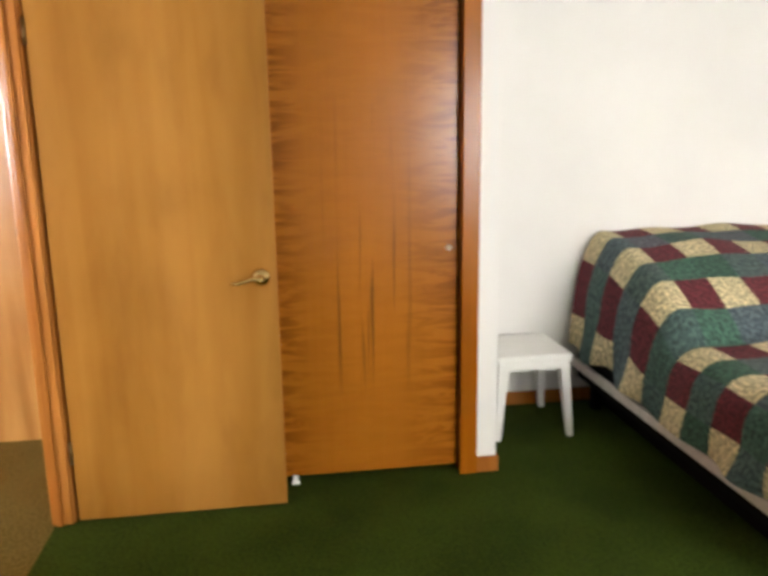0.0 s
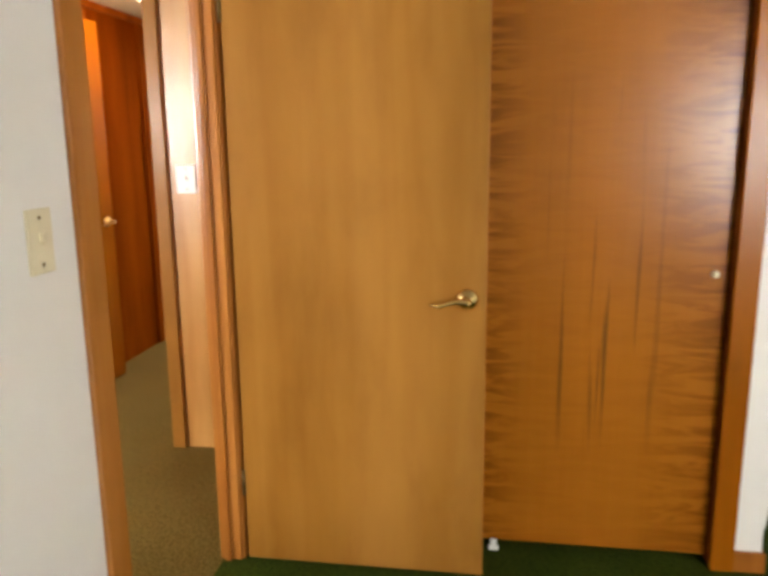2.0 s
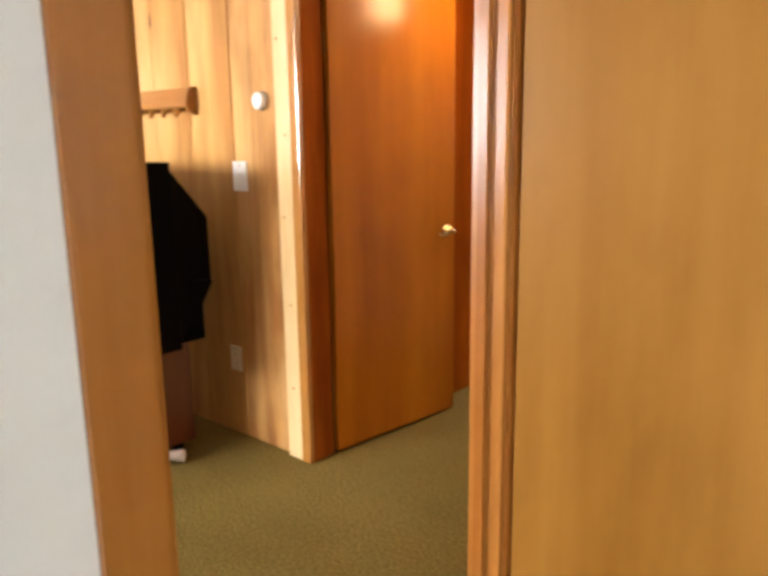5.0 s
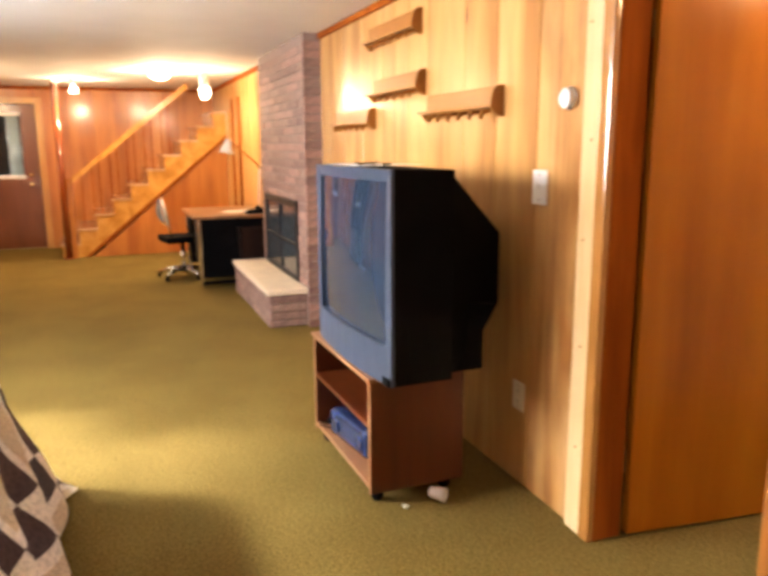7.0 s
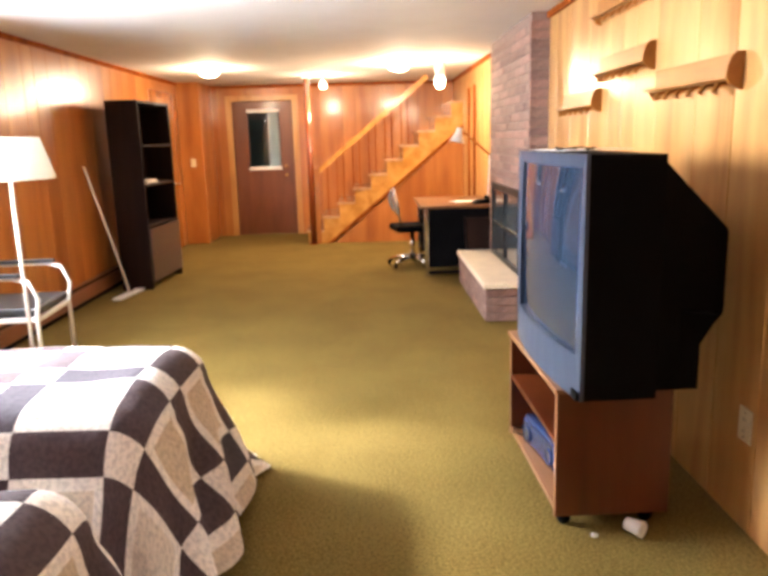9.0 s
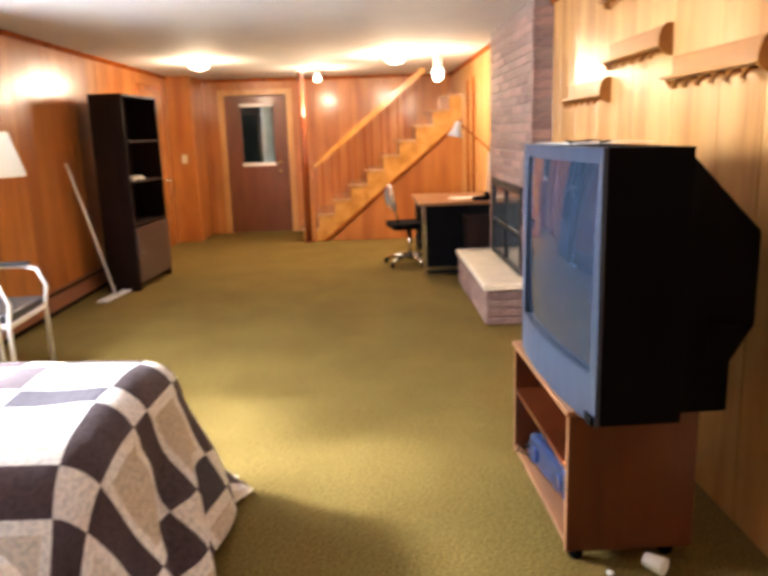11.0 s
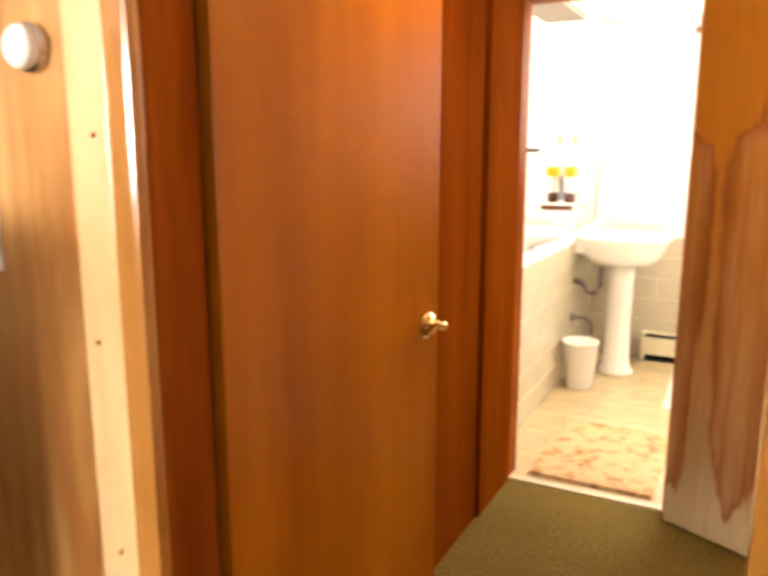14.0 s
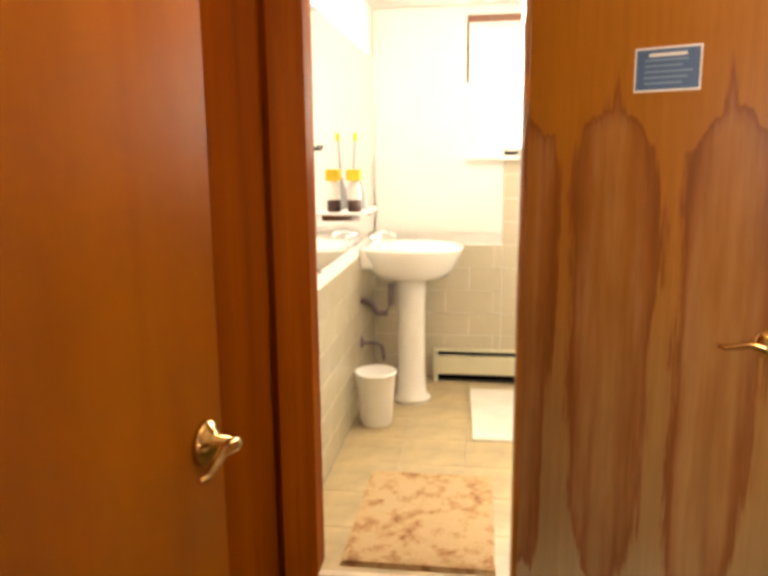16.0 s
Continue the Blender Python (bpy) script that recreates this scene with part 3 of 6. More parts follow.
def curly_veneer(name):
    """Amber birch with cross curl near the edges and dark upright streaks in the middle."""
    m, nt, b = nodes_of(name, 0.24)
    tc = nt.nodes.new("ShaderNodeTexCoord")
    sep = nt.nodes.new("ShaderNodeSeparateXYZ")
    nt.links.new(tc.outputs["Object"], sep.inputs[0])
    curl = add(nt, "TexNoise", Scale=2.0, Detail=3.0, Distortion=1.2)
    nt.links.new(mapped(nt, (2.2, 1, 12)), curl.inputs["Vector"])
    fib = add(nt, "TexNoise", Scale=2.0, Detail=5.0)
    nt.links.new(mapped(nt, (26, 20, 0.8)), fib.inputs["Vector"])
    base = ramp(nt, fib.outputs[0], [(0.3, (0.36, 0.118, 0.009)), (0.7, (0.375, 0.125, 0.0105))])
    wavec = ramp(nt, curl.outputs[0], [(0.40, (0.56, 0.48, 0.4)), (0.58, (1, 1, 1))])
    side = ramp(nt, sep.outputs[0], [(0.0, (1, 1, 1)), (0.13, (0.15, 0.15, 0.15)), (0.5, (0.1, 0.1, 0.1)), (0.78, (1, 1, 1))])
    c = mixc(nt, side, base, mixc(nt, 1.0, base, wavec, "MULTIPLY"))
    st = add(nt, "TexNoise", Scale=2.6, Detail=2.0, Distortion=0.3)
    nt.links.new(mapped(nt, (13, 1, 0.3)), st.inputs["Vector"])
    streak = ramp(nt, st.outputs[0], [(0.615, (0, 0, 0)), (0.66, (0.8, 0.8, 0.8))])
    half_z = add(nt, "Math")
    half_z.operation = "MULTIPLY"
    half_z.inputs[1].default_value = 0.5
    nt.links.new(sep.outputs[2], half_z.inputs[0])
    zone = ramp(nt, half_z.outputs[0], [(0.18, (0, 0, 0)), (0.3, (1, 1, 1)), (0.5, (1, 1, 1)), (0.85, (0, 0, 0))])
    band = ramp(nt, sep.outputs[0], [(0.16, (0, 0, 0)), (0.26, (1, 1, 1)), (0.50, (1, 1, 1)), (0.60, (0, 0, 0))])
    zone = mixc(nt, 1.0, zone, band, "MULTIPLY")
    nt.links.new(mixc(nt, mixc(nt, 1.0, streak, zone, "MULTIPLY"), c, (0.13, 0.05, 0.01)), b.inputs["Base Color"])
    b.inputs["Coat Weight"].default_value, b.inputs["Coat Roughness"].default_value = 0.16, 0.22
    b.inputs["Specular IOR Level"].default_value = 0.3
    bump(nt, b, curl.outputs[0], 0.04, 0.004)
    return m


FLAME, CURLY = flame_veneer("flame_veneer"), curly_veneer("curly_veneer")
bd = slab_door("door_bathroom", "flame-figured veneer door folded open with a blue notice", pose(-0.904, 2.925, 0, 0, 0, -26), 0.70, 2.03, FLAME, hz=0.955)
cd = thing("closet_door", "glossy amber veneer sliding closet door", "door", pose(0.84, 0.2, 0), "closet doors", "structure")
part("leaf", boxm(0, 0.765, 0, 0.03, 0.03, 2.04, 0.002, 1), CURLY, cd)
part("finger_pull", lathe([(0, 0), (0.012, 0), (0.011, 0.012), (0.0, 0.015)], 14), IVORY, cd, "small ivory knob", False, pose(0.72, 0, 1.015, 90))
cd = thing("closet_door", "amber veneer sliding closet door mostly hidden", "door", pose(0.06, 0.236, 0), "closet doors", "structure")
part("leaf", boxm(0, 0.80, 0, 0.018, 0.03, 2.04, 0.002, 1), CURLY, cd)
g = thing("door_guide", "small white floor guide under the closet door", "guide", pose(0.88, 0.19, 0))
part("foot", boxm(-0.018, 0.018, -0.012, 0.006, 0, 0.012, 0.002), WHITEP, g)
part("fin", boxm(-0.012, 0.012, -0.008, -0.002, 0.01, 0.04, 0.001), WHITEP, g)

# ---- television on its cart ----
GREY = plain("blue_grey_plastic", (0.034, 0.052, 0.09), 0.4, 0, 0.06, 8, 0.08, 220)
SCREEN, nt_s, b_s = nodes_of("picture_tube", 0.06)
# blue in the base colour partly paints the window's reflection on the glass
b_s.inputs["Base Color"].default_value = (0.024, 0.040, 0.068, 1)
b_s.inputs["Coat Weight"].default_value, b_s.inputs["Coat Roughness"].default_value = 0.3, 0.03
CARTW = wood("cart_laminate", (0.068, 0.0125, 0.0022), (0.096, 0.0185, 0.0034), (0.122, 0.026, 0.005), 0.35, 2, 0.9, 0.15, 0, 0.4)
CARTE = wood("cart_edge", (0.26, 0.11, 0.045), (0.31, 0.14, 0.06), (0.36, 0.17, 0.08), 0.4, 0, 0.9, 0.1, 0, 0.3)
tvm = pose(-2.385, 0.29, 0.555, 0, 0, 2)
tv = thing("television", "bulky blue-grey tube television on a wheeled cart", "television", tvm)
W2, HT = 0.435, 0.815


def bulge(u, v):
    return -0.05 * (1 - u * u) * (1 - 0.35 * v * v)


def tv_front():
    """The front frame: a bowed rim round a sunken tube, deeper below."""
    bm = bmesh.new()
    def q(x, y, z):
        return bm.verts.new((x, y, z))
    outer, mid, inner = [], [], []
    ks = [i / 8 for i in range(8)]
    ring = [(2 * k - 1, 0) for k in ks] + [(1, k) for k in ks] + [(1 - 2 * k, 1) for k in ks] + [(-1, 1 - k) for k in ks]
    for u, v in ring:
        outer.append(q(u * W2, 0.014, v * HT))
        mid.append(q(u * W2, bulge(u, v * 2 - 1) - 0.0, v * HT))
        inner.append(q(u * 0.385, bulge(u * 0.9, v * 2 - 1) + 0.004 + 0.01 * v, 0.15 + v * 0.62))
    n = len(ring)
    for a, b in ((outer, mid), (mid, inner)):
        for i in range(n):
            bm.faces.new((a[i], a[(i + 1) % n], b[(i + 1) % n], b[i]))
    back = [q(v.co.x, v.co.y + 0.03, v.co.z) for v in inner]
    for i in range(n):
        bm.faces.new((inner[i], inner[(i + 1) % n], back[(i + 1) % n], back[i]))
    bmesh.ops.recalc_face_normals(bm, faces=bm.faces)
    return bm


part("front_frame", tv_front(), GREY, tv, "blue-grey plastic front frame")
bm = bmesh.new()
NX, NZ = 12, 10
gridv = [[bm.verts.new(((i / NX * 2 - 1) * 0.387, bulge((i / NX * 2 - 1) * 0.9, j / NZ * 2 - 1) + 0.022, 0.148 + j / NZ * 0.624)) for i in range(NX + 1)] for j in range(NZ + 1)]
for j in range(NZ):
    for i in range(NX):
        bm.faces.new((gridv[j][i], gridv[j][i + 1], gridv[j + 1][i + 1], gridv[j + 1][i])).smooth = True
part("screen", bm, SCREEN, tv, "dark glass picture tube")
part("badge", boxm(-0.03, 0.03, -0.024, -0.012, 0.10, 0.112, 0.001), CHROME, tv, "small silver badge")
part("foot", boxm(0.37, 0.43, -0.012, 0.06, 0.0, 0.03, 0.004), BLACK, tv)
part("side_shell", prism([(0.014, 0.0), (0.26, 0.0), (0.26, HT - 0.005), (0.014, HT)], "x", -W2 + 0.002, W2 - 0.002), BLACK, tv, "black plastic casing")
bm = bmesh.new()
secs = [(0.26, W2 - 0.006, 0.002, HT - 0.008), (0.27, W2 - 0.03, 0.01, HT - 0.03), (0.56, 0.27, 0.24, HT - 0.27), (0.575, 0.25, 0.26, HT - 0.29)]
rings = [[bm.verts.new((sx * w, y, z)) for sx, z in ((-1, lo), (1, lo), (1, hi), (-1, hi))] for y, w, lo, hi in secs]
for a, b in zip(rings, rings[1:]):
    for i in range(4):
        bm.faces.new((a[i], a[(i + 1) % 4], b[(i + 1) % 4], b[i]))
bm.faces.new(rings[-1])
bmesh.ops.recalc_face_normals(bm, faces=bm.faces)
part("back_shell", bm, BLACK, tv, "black tapered back casing")
part("lower_shell", prism([(0.26, 0.0), (0.44, 0.0), (0.44, 0.16), (0.50, 0.26), (0.26, 0.3)], "x", -0.36, 0.36), BLACK, tv, "black tapered back casing")

cart = thing("television_cart", "red-brown laminate television cart on casters", "cart", pose(-2.475, 0.26, 0.0, 0, 0, 1))
CW, CD = 0.38, 0.42
for sx in (-1, 1):
    part("side_panel", boxm(sx * CW - 0.009, sx * CW + 0.009, 0.004, CD, 0.06, 0.537, 0.002), CARTW, cart, "red-brown laminate side")
    part("edge_strip", boxm(sx * CW - 0.0095, sx * CW + 0.0095, -0.001, 0.004, 0.06, 0.537, 0.0), CARTE, cart, "pale wooden edge band")
part("top", boxm(-CW - 0.02, CW + 0.02, -0.01, CD + 0.01, 0.537, 0.555, 0.003), CARTE, cart)
part("back_panel", boxm(-CW + 0.009, CW - 0.009, CD - 0.02, CD - 0.012, 0.06, 0.537, 0.0), CARTW, cart, "thin laminate back")
for z, nm in ((0.075, "bottom_shelf"), (0.335, "shelf")):
    part(nm, boxm(-CW + 0.009, CW - 0.009, 0.002, CD - 0.02, z, z + 0.018, 0.002), CARTE if z < 0.1 else CARTW, cart)
for sx in (-1, 1):
    for y in (0.05, CD - 0.06):
        c = part("caster", boxm(sx * 0.33 - 0.02, sx * 0.33 + 0.02, y - 0.02, y + 0.02, 0.048, 0.062, 0.002), BLACK, cart)
        part("wheel", lathe([(0, -0.012), (0.024, -0.012), (0.025, 0), (0.024, 0.012), (0, 0.012)], 16), BLACK, c, "", False, pose(sx * 0.33, y, 0.025, 90, 0, 35))

# ---- fireplace ----
BRICKS = []
for k, c in enumerate(((0.22, 0.135, 0.11), (0.19, 0.112, 0.095), (0.25, 0.16, 0.13), (0.31, 0.18, 0.145))):
    BRICKS.append(plain("brick_clay", c, 0.8, 0, 0.25, 25, 0.5, 90))
MORTAR = plain("mortar", (0.26, 0.185, 0.155), 0.9, 0, 0.1, 20, 0.4, 100)
CREAM = plain("cream_stone", (0.72, 0.62, 0.47), 0.5, 0, 0.1, 6, 0.2, 60)
CH0, CH1, CHF = -6.80, -5.06, 0.82
chim = setting("chimney_breast", boxm(CH0 + 0.01, CH1 - 0.003, CHF - 0.001, NORTH + 0.02, 0.0, H, 0.0), MORTAR, "pinkish roman-brick chimney breast up to the ceiling", "fireplace")
hearth = thing("hearth", "raised brick hearth with a cream stone slab", "hearth", pose(0, 0, 0), "", "structure")
part("core", boxm(CH0 + 0.01, CH1 - 0.09, 0.508, CHF + 0.02, 0, 0.268, 0.0), MORTAR, hearth)
part("slab", boxm(CH0 - 0.03, CH1 - 0.05, 0.485, CHF + 0.008, 0.268, 0.315, 0.012, 3), CREAM, hearth, "worn cream stone slab")
BR = {}


def brick_mesh(l, h, d, k):
    key = (round(l, 3), h, d, k)
    if key not in BR:
        BR[key] = mesh_of(boxm(-l / 2, l / 2, -d / 2, d / 2, -h / 2, h / 2, 0.003, 1), BRICKS[k])
    return BR[key]


def brick_face(parent, x0, x1, y, z0, z1, holes=(), l=0.29, h=0.053, joint=0.012, seed=2):
    """Running-bond bricks on a face towards -y."""
    rng = random.Random(seed)
    rows = int((z1 - z0) / (h + joint))
    for r in range(rows):
        z = z0 + joint / 2 + h / 2 + r * (h + joint)
        at = x0 - (l / 2 if r % 2 else 0)
        while at < x1 - 0.02:
            a, b = max(at, x0), min(at + l, x1)
            at += l + joint
            for h0, h1, lo, hi in holes:
                if lo < z < hi:
                    if h0 <= a and b <= h1:
                        b = a
                    elif a < h0 < b:
                        b = h0
                    elif a < h1 < b:
                        a = h1
            if b - a > 0.03:
                ln = round((b - a) * 50) / 50
                part("brick", brick_mesh(ln, h, 0.04, rng.randrange(4)), None, parent, "", False, pose((a + b) / 2, y + 0.0165 + rng.uniform(-0.003, 0.003), z))


FIRE = (-6.62, -5.36, 0.32, 1.0)
IRON = plain("black_iron", (0.02, 0.02, 0.022), 0.5, 0.6, 0.2, 10, 0.2, 120)
DULL, _, bd_ = nodes_of("smoked_glass", 0.08)
bd_.inputs["Base Color"].default_value = (0.05, 0.06, 0.07, 1)
fs = thing("fire_screen", "black-framed glass fireplace doors with a blue-grey sheen", "fireplace door", pose(0, CHF - 0.02, 0))
part("frame", boxm(FIRE[0], FIRE[1], 0.0, 0.05, FIRE[3] - 0.06, FIRE[3], 0.004), IRON, fs)
part("frame", boxm(FIRE[0], FIRE[1], 0.0, 0.05, FIRE[2], FIRE[2] + 0.04, 0.004), IRON, fs)
for x, wd in ((FIRE[0], 0.04), ((FIRE[0] + FIRE[1]) / 2 - 0.006, 0.012), (FIRE[1] - 0.04, 0.04)):
    part("frame", boxm(x, x + wd, -0.003, 0.05, FIRE[2], FIRE[3], 0.004), IRON, fs)
for x in (FIRE[0] + 0.04, (FIRE[0] + FIRE[1]) / 2 + 0.008):
    part("pane", boxm(x, x + 0.58, 0.015, 0.022, FIRE[2] + 0.04, FIRE[3] - 0.06, 0.0), DULL, fs, "dark smoked glass")
part("rail", boxm(FIRE[0] + 0.04, FIRE[1] - 0.04, 0.0, 0.015, 0.62, 0.64, 0.002), IRON, fs)

# ---- beds ----
def quilt(name, size, kind):
    """Pieced quilt in printed cotton. kind "rows": strips of cream and burgundy blocks between wide green-blue ones;
    kind "checks": large cream blocks with a printed centre, dark brown strips between them."""
    m, nt, b = nodes_of(name, 0.92)
    tc = nt.nodes.new("ShaderNodeTexCoord")

    def op(how, a, c=0.0):
        n = add(nt, "Math")
        n.operation = how
        for s, v in zip(n.inputs, (a, c)):
            if hasattr(v, "links"):
                nt.links.new(v, s)
            else:
                s.default_value = v
        return n.outputs[0]
    wob = add(nt, "TexNoise", Scale=4.0, Detail=1.0)
    nt.links.new(tc.outputs["UV"], wob.inputs["Vector"])
    vm = nt.nodes.new("ShaderNodeVectorMath")
    vm.operation = "MULTIPLY_ADD"
    vm.inputs[1].default_value = (0.014, 0.014, 0)
    nt.links.new(wob.outputs["Color"], vm.inputs[0])
    nt.links.new(tc.outputs["UV"], vm.inputs[2])
    sep = nt.nodes.new("ShaderNodeSeparateXYZ")
    nt.links.new(vm.outputs[0], sep.inputs[0])
    u, v = op("DIVIDE", sep.outputs[0], size), op("DIVIDE", sep.outputs[1], size)
    fu, fv = op("FLOOR", u), op("FLOOR", v)
    cell = nt.nodes.new("ShaderNodeCombineXYZ")
    nt.links.new(fu, cell.inputs[0])
    nt.links.new(fv, cell.inputs[1])
    rnd = nt.nodes.new("ShaderNodeTexWhiteNoise")
    nt.links.new(cell.outputs[0], rnd.inputs["Vector"])
    odd_u, odd_v = op("MODULO", op("ABSOLUTE", fu), 2.0), op("MODULO", op("ABSOLUTE", fv), 2.0)
    if kind == "rows":
        odd_u, odd_v = odd_v, odd_u
        warm = mixc(nt, odd_v, (0.60, 0.50, 0.30), (0.13, 0.016, 0.026))
        cool = ramp(nt, rnd.outputs["Value"], [(0.0, (0.035, 0.10, 0.062)), (0.35, (0.085, 0.115, 0.14)), (0.7, (0.05, 0.125, 0.09)), (1.0, (0.10, 0.105, 0.135))])
        col = mixc(nt, odd_u, cool, warm)
    else:
        ru, rv = op("FRACT", u), op("FRACT", v)
        bu, bv = op("GREATER_THAN", ru, 0.68), op("GREATER_THAN", rv, 0.68)
        par = op("ABSOLUTE", op("SUBTRACT", bu, bv))
        du, dv = op("MINIMUM", ru, op("SUBTRACT", 0.68, ru)), op("MINIMUM", rv, op("SUBTRACT", 0.68, rv))
        centre = op("GREATER_THAN", op("MINIMUM", du, dv), 0.09)
        print_ = ramp(nt, rnd.outputs["Value"], [(0.0, (0.58, 0.48, 0.35)), (0.5, (0.68, 0.59, 0.47)), (1.0, (0.72, 0.66, 0.58))])
        pale = mixc(nt, centre, (0.84, 0.80, 0.74), print_)
        dark = ramp(nt, rnd.outputs["Color"], [(0.2, (0.085, 0.05, 0.05)), (0.8, (0.055, 0.045, 0.06))])
        col = mixc(nt, par, pale, dark)
    pr = add(nt, "TexNoise", Scale=60.0, Detail=2.0, Roughness=0.6)
    nt.links.new(tc.outputs["UV"], pr.inputs["Vector"])
    tone = ramp(nt, pr.outputs[0], [(0.36, (0.25, 0.27, 0.32)), (0.5, (0.8, 0.82, 0.8)), (0.62, (1.5, 1.5, 1.4))] if kind == "rows" else [(0.40, (0.45, 0.46, 0.5)), (0.56, (1, 1, 1))])
    nt.links.new(mixc(nt, 0.75 if kind == "rows" else 0.5, col, tone, "MULTIPLY"), b.inputs["Base Color"])
    pk = add(nt, "TexNoise", Scale=22.0, Detail=2.0)
    nt.links.new(tc.outputs["UV"], pk.inputs["Vector"])
    bump(nt, b, pk.outputs[0], 0.5, 0.012)
    return m


def drape(w, l, top, drop, flare, rad, seed, nu=64, nv=72, lump=0.012, hump=0.0):
    """A spread over a mattress: centre at the origin, foot at -y; it hangs on three sides with folds. UV in metres."""
    bm = bmesh.new()
    uv = bm.loops.layers.uv.new("UVMap")
    su, sv = w + 2 * drop, l + drop
    V = []
    for j in range(nv + 1):
        row = []
        for i in range(nu + 1):
            u, v = -su / 2 + su * i / nu, -l / 2 - drop + sv * j / nv
            ox, oy = max(0, abs(u) - w / 2 + rad), max(0, -v - l / 2 + rad)
            o = max(ox, oy) if min(ox, oy) < 1e-6 else math.hypot(ox, oy)
            o = min(o, drop + rad + 0.08)
            arc = rad * math.pi / 2
            if o <= 0:
                x, y, z, out = u, v, top, 0
            else:
                nx, ny = (ox / math.hypot(ox, oy)) * (1 if u > 0 else -1), -oy / math.hypot(ox, oy)
                bx, by = max(-w / 2 + rad, min(w / 2 - rad, u)), max(-l / 2 + rad, v)
                if o < arc:
                    a = o / rad
                    rr, z = rad * math.sin(a), top - rad + rad * math.cos(a)
                    k = 0
                else:
                    k = o - arc
                    rr, z = rad + flare * k, top - rad - k * 0.985
                s = u * 1.0 + v * 1.0 if ny == 0 else (u - v)
                fold = min(1, k / 0.25) * 0.045 * math.sin(s * 15 + seed) * (0.6 + 0.4 * math.sin(s * 5.3 + 2 * seed))
                x, y = bx + nx * (rr + fold), by + ny * (rr + fold)
            lz = noise.noise((u * 3.1 + seed, v * 3.1, seed)) * lump * max(0, 1 - (top - z) / 0.12) + (0.0 if hump else 0.03 * max(0, 1 - (2 * u / w) ** 2))
            s = (l / 2 - v) / 0.95
            if hump and s < 1:
                e = min(1, max(0, (w / 2 + 0.10 - abs(x)) / 0.24))
                z += hump * (1 - s * s) ** 0.8 * (math.sin(e * math.pi / 2)) * min(1, max(0, (z - top + 0.5) / 0.5))
            row.append(bm.verts.new((x, y, max(z + lz, 0.02))))
        V.append((row, v))
    for j in range(nv):
        for i in range(nu):
            f = bm.faces.new((V[j][0][i], V[j][0][i + 1], V[j + 1][0][i + 1], V[j + 1][0][i]))
            f.smooth = True
            for lp, (ii, jj) in zip(f.loops, ((i, j), (i + 1, j), (i + 1, j + 1), (i, j + 1))):
                lp[uv].uv = (-su / 2 + su * ii / nu, -l / 2 - drop + sv * jj / nv)
    return bm


QBLUE = quilt("patchwork_cool", 0.165, "rows")
QBROWN = quilt("patchwork_brown", 0.43, "checks")
TICK = plain("mattress_ticking", (0.62, 0.58, 0.54), 0.9, 0, 0.08, 20, 0.3, 150)
# frame colour taken near black, so that it also paints the shade below
BED_FRAME_SHADE = plain("bed_frame_and_shade", (0.006, 0.005, 0.005), 0.8, 0, 0.2, 6, 0, 80, 0, 0.1)


def bed(name, label, m, w, l, top, mat, drop, flare, seed, head, hump=0.0):
    b = thing(name, label, "bed", m)
    part("mattress", boxm(-w / 2 + 0.05, w / 2 - 0.05, -l / 2 + 0.05, l / 2, top - 0.27, top - 0.045, 0.10, 4), TICK, b, "striped mattress under the spread")
    # blackened spring and an added block stand in for shade under the bed
    part("box_spring", boxm(-w / 2 + 0.03, w / 2 - 0.03, -l / 2 + 0.03, l / 2, max(0.06, top - 0.45), top - 0.27, 0.02, 2), BED_FRAME_SHADE, b, "box spring blackened as under-bed shade")
    part("shade_block", boxm(-w / 2 + 0.16, w / 2 - 0.16, -l / 2 + 0.16, l / 2, 0.0, top - 0.45, 0.004), BED_FRAME_SHADE, b, "added near-black block for the shade under the bed")
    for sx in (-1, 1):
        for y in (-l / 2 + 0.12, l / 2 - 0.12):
            part("leg", boxm(sx * (w / 2 - 0.1) - 0.025, sx * (w / 2 - 0.1) + 0.025, y - 0.025, y + 0.025, 0, top - 0.45, 0.004), BED_FRAME_SHADE, b)
    part("quilt", drape(w, l, top, drop, flare, 0.15, seed, hump=hump, lump=0.03), mat, b, head)
    return b


bed("twin_bed", "twin bed under a brown and cream patchwork quilt", pose(-2.20, -2.06, 0, 0, 0, 180), 0.96, 1.98, 0.62, QBROWN, 0.54, 0.40, 1.0, "brown and cream patchwork quilt with folds")
bed("twin_bed", "second twin bed under a brown and cream patchwork quilt", pose(-0.98, -2.08, 0, 0, 0, 180), 0.96, 1.98, 0.60, QBROWN, 0.52, 0.36, 3.0, "brown and cream patchwork quilt with folds")
db = bed("double_bed", "double bed under a green, burgundy and cream patchwork quilt", pose(3.12, -0.07, 0), 1.38, 1.96, 0.60, QBLUE, 0.26, 0.16, 5.0, "green, burgundy and cream patchwork quilt", 0.37)
part("side_rail", boxm(-0.70, -0.675, -0.97, 0.97, 0.225, 0.27, 0.004), TICK, db, "pale metal side rail")
for sx in (-0.36, 0.36):
    bm = boxm(sx - 0.29, sx + 0.29, 0.52, 0.90, 0.60, 0.78, 0.08, 4)
    part("pillow", bm, TICK, db, "white pillow under the quilt", True)


